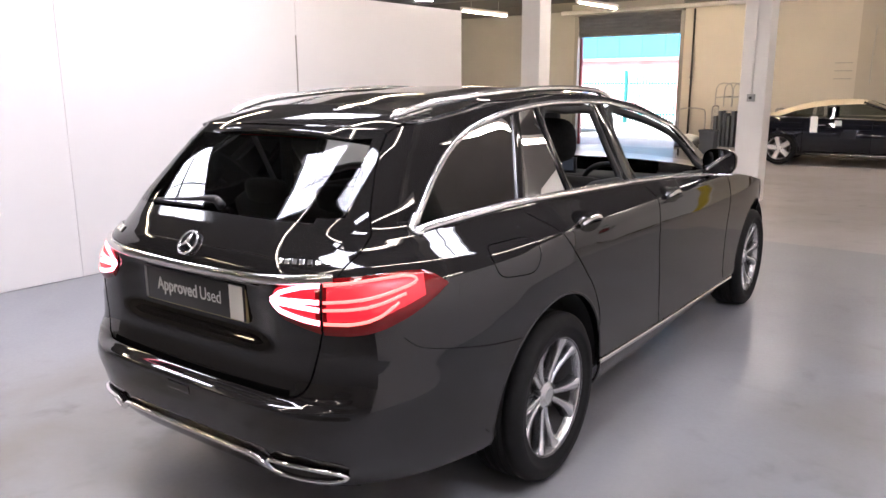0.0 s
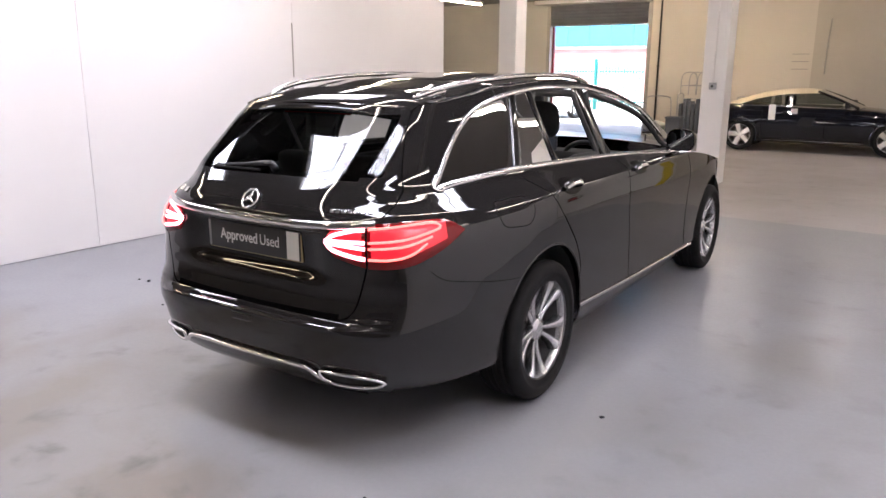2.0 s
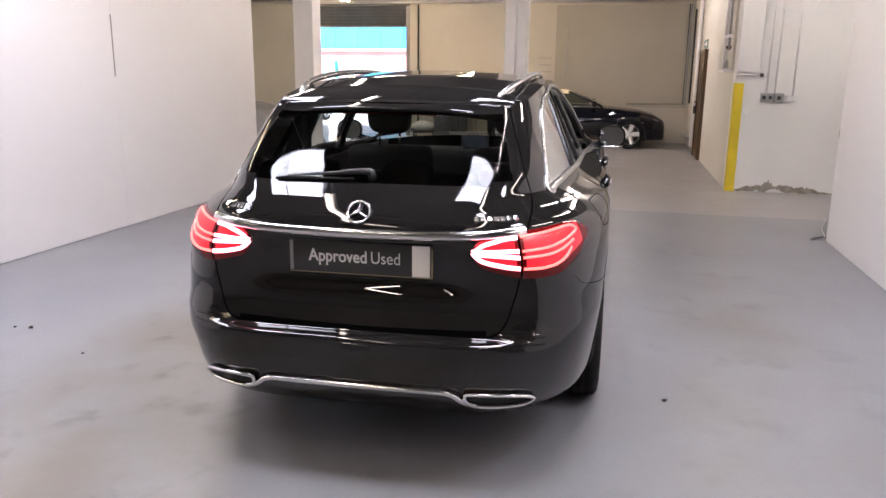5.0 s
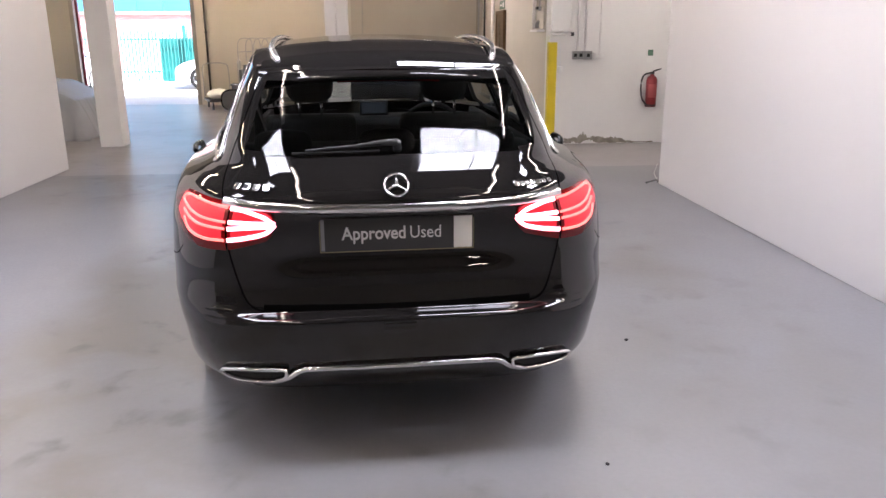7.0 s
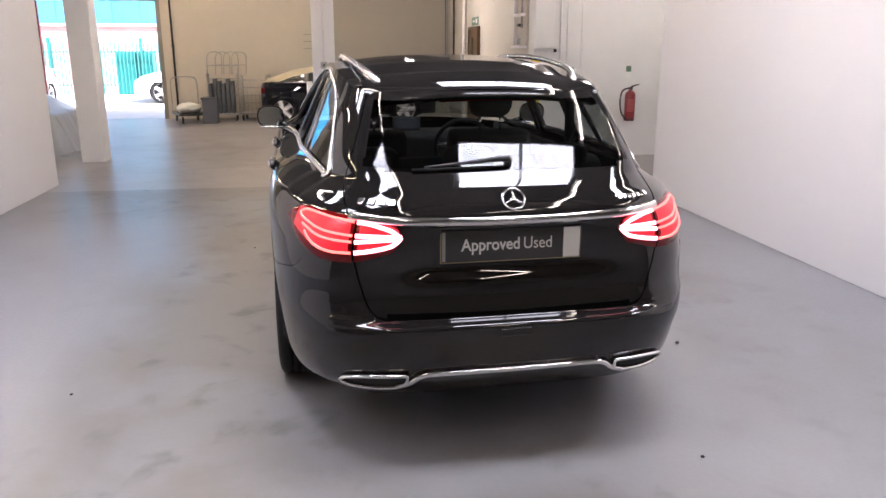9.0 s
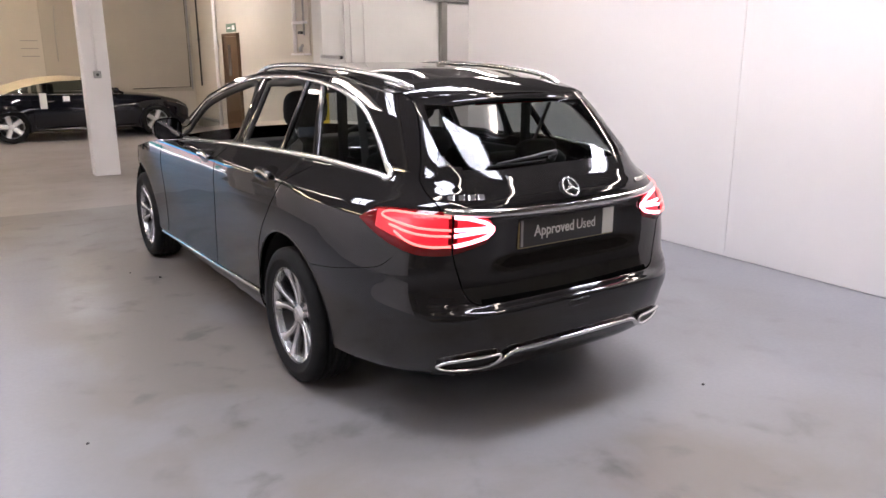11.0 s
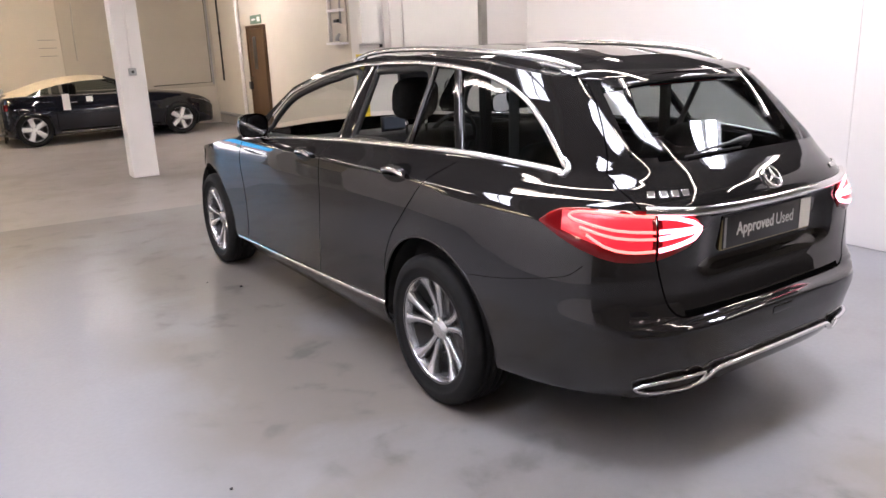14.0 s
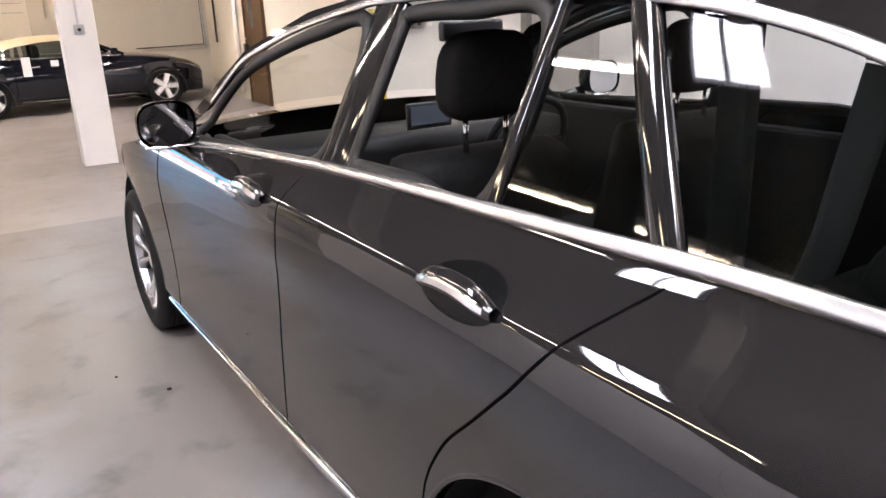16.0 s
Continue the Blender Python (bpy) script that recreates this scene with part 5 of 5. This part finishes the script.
for k in range(3):
    z = 1.52 + 0.15 * k
    root = thing("wall_slot", "thin dark ventilation slot in the cream wall", "vent", "wall slots", (-0.90, BACK, z))
    part("slot", box((-0.16, -0.008, -0.008), (0.16, -0.002, 0.008), 0.001), M_GREYWALL, root, smooth=False)
    part("cover", box((-0.155, -0.011, -0.004), (0.155, -0.008, 0.004), 0.001), M_SHUTTER, root, smooth=False)


def exit_door():
    root = thing("door", "closed brown wooden door with a narrow glazed panel", "door", at=(SIDE, 11.2, 0))
    part("leaf", box((-0.045, -0.42, 0.008), (-0.005, 0.42, 1.86), 0.004), M_WOOD, root, smooth=False)
    for y0, y1, z0, z1 in ((-0.48, -0.425, 0, 1.92), (0.425, 0.48, 0, 1.92), (-0.425, 0.425, 1.865, 1.92)):
        part("frame", box((-0.06, y0, z0), (-0.002, y1, z1), 0.004), M_WOOD, root, smooth=False)
    part("vision_panel", box((-0.050, -0.02, 1.15), (-0.0455, 0.16, 1.72), 0.002), M_GLASSD, root, "narrow glazed panel", smooth=False)
    part("handle", tube([(-0.05, 0.32, 1.0), (-0.095, 0.32, 1.0), (-0.095, 0.20, 1.0)], 0.010, 8), M_CHROME, root)
    part("lock_box", box((-0.10, 0.36, 0.78), (-0.046, 0.46, 0.92), 0.006), M_DARK, root, smooth=False)
    sign = thing("exit_sign", "green and white exit sign above the door", "sign", at=(SIDE, 11.2, 2.02))
    part("plate", box((-0.012, -0.30, -0.075), (-0.002, 0.30, 0.075), 0.002), M_SIGN, sign, smooth=False)
    part("pictogram", box((-0.014, -0.24, -0.04), (-0.0125, -0.08, 0.04), 0.0005), M_PAPER, sign, "plain white mark", smooth=False)
    part("arrow_bar", box((-0.014, 0.0, -0.015), (-0.0125, 0.22, 0.015), 0.0005), M_PAPER, sign, "plain white mark", smooth=False)


M_GLASSD = mat("dark_pane", (0.05, 0.05, 0.05), 0.1)
exit_door()


def service_board():
    root = thing("service_board", "white service board with pipes and a valve on the side wall", "service board", at=(SIDE, 7.57, 0))
    part("backing", box((-0.03, -0.26, 1.54), (-0.002, 0.26, 2.75), 0.005), M_CREAM, root, smooth=False)
    part("riser", tube([(-0.07, 0.20, 1.56), (-0.07, 0.20, 3.2)], 0.028, 10), M_COLUMN, root)
    part("riser", tube([(-0.07, -0.17, 1.80), (-0.07, -0.17, 3.2)], 0.016, 8), M_STEEL, root)
    part("shelf", box((-0.12, -0.26, 1.52), (-0.002, 0.26, 1.55), 0.004), M_COLUMN, root, smooth=False)
    part("bracket", box((-0.10, -0.22, 1.96), (-0.03, 0.24, 2.0), 0.005), M_COLUMN, root, smooth=False)
    part("valve", tube([(-0.07, -0.02, 1.57), (-0.07, -0.02, 1.62), (-0.07, -0.10, 1.66)], [0.035, 0.03, 0.018], 10), M_STEEL, root)
    part("meter", box((-0.09, -0.10, 1.82), (-0.03, 0.03, 1.86), 0.006), M_DARK, root, smooth=False)


service_board()


# yellow corner guard
root = thing("corner_guard", "yellow painted steel corner guard on the wall's edge", "corner guard", at=(SIDE, BLOCK, 0))
part("leg", box((-0.010, -0.010, 0), (0.105, -0.002, 1.38), 0.002), M_YELLOW, root, smooth=False)
part("leg", box((-0.010, -0.002, 0), (-0.002, 0.105, 1.38), 0.002), M_YELLOW, root, smooth=False)

# boxed riser over the guard
root = thing("boxed_riser", "white boxed riser with a capped pipe on the block wall", "riser", at=(SIDE, BLOCK, 0))
part("casing", box((-0.002, -0.10, 1.52), (0.26, -0.002, CEIL - 0.003), 0.005), M_BLOCK, root, smooth=False)
part("pipe", tube([(0.0, -0.06, 1.485), (0.28, -0.06, 1.485)], 0.014, 8), M_COLUMN, root)
part("cap", tube([(0.275, -0.06, 1.485), (0.315, -0.06, 1.485)], 0.024, 10), M_DARK, root)

for x, z0, m in ((2.65, 1.28, M_COLUMN), (2.75, 1.28, M_COLUMN), (2.96, 1.22, M_COLUMN), (2.53, 1.52, M_DARK)):
    wall_conduit("conduit", [(x, BLOCK - 0.016, z0), (x, BLOCK - 0.016, 2.3), (x, BLOCK - 0.016, CEIL - 0.01)], 0.011, m, "thin conduit on the white block wall")


def switch_box(x0, x1, z0, z1, m, label, n):
    root = thing("switch_box", label, "switch", "wall switches", ((x0 + x1) / 2, BLOCK, (z0 + z1) / 2))
    hx, hz = (x1 - x0) / 2, (z1 - z0) / 2
    part("case", box((-hx, -0.06, -hz), (hx, -0.002, hz), 0.006), m, root, smooth=False)
    for k in range(n):
        c = -hx + (k + 0.5) * 2 * hx / n
        part("switch", box((c - 0.02, -0.072, -0.022), (c + 0.02, -0.06, 0.022), 0.004), M_DARK if m is M_STEEL else M_PAPER, root, smooth=False)


switch_box(2.58, 2.73, 1.155, 1.265, M_STEEL, "grey metal switch box on the block wall", 2)
switch_box(2.74, 2.85, 1.150, 1.265, M_STEEL, "grey metal isolator box on the block wall", 1)
switch_box(2.88, 3.02, 1.165, 1.235, M_COLUMN, "white twin socket on the block wall", 2)
switch_box(2.39, 2.45, 0.98, 1.06, M_COLUMN, "small white socket on the block wall", 1)

root = thing("notice", "small green and white notice on the block wall", "sign", at=(3.68, BLOCK, 1.195))
part("sheet", box((-0.045, -0.006, -0.09), (0.045, -0.002, 0.09), 0.001), M_PAPER, root, smooth=False)
part("panel", box((-0.038, -0.008, 0.0), (0.038, -0.006, 0.08), 0.0005), M_SIGN, root, smooth=False)


def extinguisher(x, y, z):
    root = thing("fire_extinguisher", "red fire extinguisher with a black hose on the wall", "extinguisher", at=(x, y, z))
    part("cylinder", lathe([(0.0, 0.001), (0.0, 0.066), (0.012, 0.074), (0.36, 0.074), (0.40, 0.060), (0.425, 0.028), (0.44, 0.026), (0.44, 0.001)], 32, "z"), M_RED, root, "red enamelled cylinder")
    part("label_panel", grid([[(0.0755 * math.sin(a), -0.0755 * math.cos(a), zz) for a in np.linspace(-0.9, 0.9, 12)] for zz in (0.13, 0.31)]), mat("label_red", (0.33, 0.06, 0.06), 0.5), root, "plain printed red label")
    part("valve", box((-0.022, -0.03, 0.44), (0.022, 0.02, 0.475), 0.006), M_DARK, root, smooth=False)
    part("lever", tube([(0, -0.01, 0.475), (0.06, -0.03, 0.50), (0.11, -0.04, 0.515)], [0.012, 0.010, 0.006], 8), M_DARK, root)
    part("hose", tube(spline([(-0.02, -0.01, 0.46), (-0.12, -0.02, 0.43), (-0.155, -0.02, 0.31), (-0.135, -0.02, 0.13), (-0.07, -0.03, 0.03)], 24).tolist(), 0.012, 8), M_DARK, root, "black hose")
    part("foot_ring", lathe([(0.0, 0.070), (0.03, 0.0765), (0.035, 0.074)], 32, "z"), M_DARK, root)
    part("bracket", box((-0.02, 0.06, 0.25), (0.02, 0.098, 0.33), 0.003), M_STEEL, root, smooth=False)


extinguisher(3.69, BLOCK - 0.10, 0.51)

# dark post and light door leaf further along the block wall
root = thing("steel_post", "dark steel post against the white wall", "post", at=(4.28, BLOCK, 0))
part("post", box((-0.05, -0.10, 0), (0.05, -0.002, 2.30), 0.006), M_SHUTTER, root, smooth=False)
part("base_plate", box((-0.09, -0.14, 0), (0.09, -0.002, 0.012), 0.002), M_SHUTTER, root, smooth=False)
root = thing("sliding_panel", "pale grey panel under a dark rail", "panel", at=(4.81, BLOCK, 0))
part("leaf", box((-0.47, -0.05, 0.01), (0.55, -0.004, 2.26), 0.004), M_WHITE, root, smooth=False)
part("rail", box((-0.85, -0.12, 2.31), (0.6, -0.004, 2.42), 0.006), M_SHUTTER, root, smooth=False)

# broken plaster along the foot of the block wall
bm = bmesh.new()


def ragged(k, seed):
    return noise.noise(Vector((k * 0.11, seed, 0))) + 0.7 * noise.noise(Vector((k * 0.43, seed + 3, 0)))


P = []
for k in range(150):
    x = 2.38 + 0.0095 * k
    hump = float(np.interp(x, [2.38, 2.52, 2.68, 2.80, 2.95, 3.12, 3.35, 3.45, 3.8], [0.03, 0.08, 0.115, 0.15, 0.11, 0.12, 0.07, 0.03, 0.03]))
    hi = max(0.012, hump * (0.80 + 0.42 * ragged(k, 2.2)))
    lo = min(hi - 0.006, max(0.002, (0.055 if 2.62 < x < 3.0 else 0.012) * (0.5 + 0.8 * ragged(k, 9.4))))
    P.append([(x, BLOCK - 0.003 - 0.003 * (j % 2), lo + (hi - lo) * j / 4) for j in range(5)])
grid(P, bm)
tagged(mesh_ob("broken_plaster", bm, vary(mat("bare_plaster", (0.38, 0.35, 0.30), 0.9), 12, 0.4, 0.3, 0.004)), "bare grey-brown plaster where paint has flaked off", "plaster", kind="structure")

# column switch with its conduit
root = thing("column_switch", "small grey switch and conduit on the white column", "switch", at=(-0.615, 7.525 - 0.155, 1.29))
part("case", box((-0.045, -0.045, -0.045), (0.045, -0.002, 0.045), 0.008), M_STEEL, root, smooth=False)
part("knob", tube([(0, -0.045, 0), (0, -0.062, 0)], 0.016, 10), M_DARK, root)
part("conduit", tube([(0, -0.016, 0.04), (0, -0.016, CEIL - 1.31)], 0.011, 8), M_COLUMN, root)

# rubber stop and cord at the end of the partition
root = thing("door_stop", "black rubber wedge at the foot of the partition", "wedge", at=(2.77, 4.01, 0))
part("wedge", grid([[(-0.10, -0.03, 0.001), (-0.10, 0.03, 0.001)], [(-0.09, -0.03, 0.012), (-0.09, 0.03, 0.012)], [(0.03, -0.03, 0.04), (0.03, 0.03, 0.04)], [(0.03, -0.03, 0.001), (0.03, 0.03, 0.001)]]), M_DARK, root, smooth=False)
part("cord", tube([(0.02, 0.0, 0.03), (-0.015, 0.02, 0.10), (0.01, 0.01, 0.20)], 0.004, 6), M_PAPER, root)


# ---- trolleys by the shutter ----
def cage_trolley(x, y, w, d, h, rz):
    root = thing("cage_trolley", "galvanised wire cage trolley by the wall", "trolley", "trolleys", (x, y, 0), rz)
    part("base", box((-w / 2, -d / 2, 0.13), (w / 2, d / 2, 0.17), 0.006), M_STEEL, root, smooth=False)
    for sx in (-1, 1):
        for sy in (-1, 1):
            part("castor", lathe([(-0.015, 0.001), (-0.015, 0.06), (0.015, 0.06), (0.015, 0.001)], 16), M_DARK, root).matrix_basis = pose(sx * (w / 2 - 0.06), sy * (d / 2 - 0.06), 0.0605)
        part("side_hoop", tube(spline([(sx * w / 2, -d / 2, 0.15), (sx * w / 2, -d / 2, h - 0.1), (sx * w / 2, -d / 2 + 0.08, h), (sx * w / 2, d / 2 - 0.08, h), (sx * w / 2, d / 2, h - 0.1), (sx * w / 2, d / 2, 0.15)], 40).tolist(), 0.014, 6), M_STEEL, root)
        for k in range(5):
            yy = -d / 2 + (k + 1) * d / 6
            part("bar", tube([(sx * w / 2, yy, 0.16), (sx * w / 2, yy, h - 0.02)], 0.006, 5), M_STEEL, root)
    for k in range(4):
        part("rail", tube([(-w / 2, d / 2, 0.35 + k * (h - 0.45) / 3), (w / 2, d / 2, 0.35 + k * (h - 0.45) / 3)], 0.008, 5), M_STEEL, root)
    for k in range(6):
        part("bar", tube([(-w / 2 + (k + 1) * w / 7, d / 2, 0.16), (-w / 2 + (k + 1) * w / 7, d / 2, h - 0.1)], 0.006, 5), M_STEEL, root)
    return root


cage_trolley(-2.78, 13.6, 0.62, 0.5, 0.98, 4)
cage_trolley(-2.13, 13.65, 0.60, 0.5, 0.95, -6)
root = thing("panel_stack", "dark grey boards standing upright in the wire trolley", "boards", at=(-2.80, 13.58, 0.17))
for k in range(6):
    part("board", box((-0.27 + 0.09 * k, -0.16 + 0.02 * (k % 3), 0.0), (-0.27 + 0.09 * k + 0.06, 0.17, 0.62 + 0.05 * ((k * 2) % 3)), 0.004), M_GREYPL, root, smooth=False)
root = thing("chair_stack", "tangle of tubular metal frames stacked on the trolley", "metal frames", at=(-2.73, 13.6, 0.98))
for k in range(4):
    x = -0.35 + 0.17 * k
    part("frame_loop", tube(spline([(x, -0.1, 0.0), (x + 0.02, -0.12, 0.36), (x + 0.10, -0.10, 0.46), (x + 0.26, -0.06, 0.45), (x + 0.30, 0.0, 0.34), (x + 0.28, 0.05, 0.0)], 24).tolist(), 0.011, 6), M_STEEL, root)
    part("cross_bar", tube([(x, -0.1, 0.18), (x + 0.28, 0.04, 0.20)], 0.009, 5), M_STEEL, root)


def platform_trolley(x, y):
    root = thing("platform_trolley", "low dark platform trolley with a hoop handle", "trolley", "trolleys", (x, y, 0), 20)
    part("deck", box((-0.30, -0.45, 0.17), (0.30, 0.45, 0.21), 0.01), M_DARK, root, smooth=False)
    part("handle", tube(spline([(-0.27, 0.43, 0.2), (-0.27, 0.46, 0.80), (-0.18, 0.47, 0.92), (0.18, 0.47, 0.92), (0.27, 0.46, 0.80), (0.27, 0.43, 0.2)], 36).tolist(), 0.014, 8), M_STEEL, root)
    for sx in (-1, 1):
        for sy in (-1, 1):
            part("castor", lathe([(-0.015, 0.001), (-0.015, 0.075), (0.015, 0.075), (0.015, 0.001)], 16), M_DARK, root).matrix_basis = pose(sx * 0.22, sy * 0.34, 0.0755)
            part("fork", box((sx * 0.22 - 0.022, sy * 0.34 - 0.02, 0.08), (sx * 0.22 + 0.022, sy * 0.34 + 0.02, 0.17), 0.003), M_STEEL, root, smooth=False)


platform_trolley(-3.46, 13.25)
root = thing("sheet_bundle", "crumpled pale dust sheet lying on the trolley", "cloth bundle", at=(-3.46, 13.15, 0.21))
P = []
for i in range(14):
    a = -math.pi / 2 + math.pi * i / 13
    P.append([(math.cos(a) * (0.25 + 0.05 * noise.noise(Vector((i * 0.7, j * 0.6, 3)))) * math.cos(t), math.cos(a) * 0.32 * math.sin(t), max(0.002, 0.10 + 0.10 * math.sin(a) + 0.05 * noise.noise(Vector((j * 0.9, i * 0.8, 1))))) for j, t in enumerate(np.linspace(0, 2 * math.pi, 22, endpoint=False))])
part("cloth", grid(P, None, False, True), M_PAPER, root)

root = thing("waste_bin", "dark grey plastic bin standing before the trolleys", "bin", at=(-3.0, 13.0, 0))
part("tub", box((-0.15, -0.13, 0.0), (0.15, 0.13, 0.50), 0.02), M_GREYPL, root, smooth=False)
part("rim", box((-0.165, -0.145, 0.49), (0.165, 0.145, 0.535), 0.012), M_GREYPL, root, smooth=False)

# small litter on the floor
for x, y, r in ((1.18, -0.02, 0.010), (-2.45, 0.07, 0.009), (-2.35, 0.08, 0.013), (0.76, -1.12, 0.008), (-1.79, -0.19, 0.007), (-1.20, 2.34, 0.006), (-1.04, 2.11, 0.010)):
    root = thing("grit", "small dark crumb of grit on the painted floor", "debris", "floor debris", (x, y, 0))
    bm = bmesh.new()
    bmesh.ops.create_icosphere(bm, subdivisions=2, radius=r)
    for v in bm.verts:
        v.co *= 1 + 0.5 * noise.noise(v.co * 90 + Vector((x, y, 0)) * 9)
        v.co.z = max(v.co.z * 0.6 + r * 0.45, 0.0005)
    part("crumb", bm, M_UNDER, root)

# ---- the yard outside ----
bm = grid([[(x, y, -0.004 if y < 40 else -0.01) for y in (BACK + 0.25, 40, 900)] for x in (-900, 900)])
tagged(mesh_ob("ground", bm, M_GROUND, None, False), "pale concrete yard and ground outside", "ground", kind="structure")


def palisade(x0, x1, y):
    root = thing("palisade_fence", "green steel palisade fence across the yard", "fence", at=(x0, y, 0))
    n = int((x1 - x0) / 0.11)
    me = None
    for k in range(n):
        x = 0.11 * k
        if me is None:
            bm = bmesh.new()
            grid([[(-0.024, 0, 0.10), (0, -0.014, 0.10), (0.024, 0, 0.10)], [(-0.024, 0, 1.66), (0, -0.014, 1.66), (0.024, 0, 1.66)], [(-0.004, 0, 1.76), (0, -0.010, 1.78), (0.004, 0, 1.76)]], bm)
            ob = part("pale", bm, M_GREEN, root, smooth=False)
            me = ob.data
        else:
            ob = new("pale", me)
            ob.parent = root
        ob.location.x = x
    for z in (0.40, 1.42):
        part("rail", box((-0.1, 0.004, z - 0.025), (x1 - x0, 0.04, z + 0.025), 0.004), M_GREEN, root, smooth=False)
    for k in range(int((x1 - x0) / 2.75) + 1):
        part("post", box((k * 2.75 - 0.05, 0.04, 0), (k * 2.75 + 0.05, 0.12, 1.85), 0.005), M_GREEN, root, smooth=False)


palisade(-14.6, -1.1, 22.3)
root = thing("green_cabinet", "green metal cabinet standing behind the fence", "cabinet", at=(-6.65, 22.9, 0))
part("body", box((-0.55, -0.3, 0), (0.55, 0.3, 1.42), 0.02), M_GREEN, root, smooth=False)
part("door", box((-0.5, -0.315, 0.1), (-0.01, -0.302, 1.36), 0.003), M_GREEN, root, smooth=False)
part("door", box((0.01, -0.315, 0.1), (0.5, -0.302, 1.36), 0.003), M_GREEN, root, smooth=False)
solid("kerb", (-16, 21.5, 0), (2, 21.7, 0.12), M_GROUND, 0.01, label="concrete kerb before the fence", category="kerb")
root = thing("warehouse", "warehouse with a pale pink brick base and blue cladding above", "building", at=(-8, 34, 0))
part("brick_base", box((-26, 0, 0), (22, 0.4, 2.55), 0.0), M_BRICK, root, smooth=False)
for k in range(40):
    part("cladding_panel", box((-26 + 1.2 * k, -0.06, 2.55), (-26 + 1.2 * k + 1.185, 0.3, 6.4), 0.01), M_BLUE, root, smooth=False)
part("gutter", tube([(-26, -0.14, 2.55), (22, -0.14, 2.55)], 0.08, 8), M_SHUTTER, root)
part("roof", box((-26.3, -0.2, 6.4), (22.3, 14, 6.6), 0.0), M_SHUTTER, root, smooth=False)
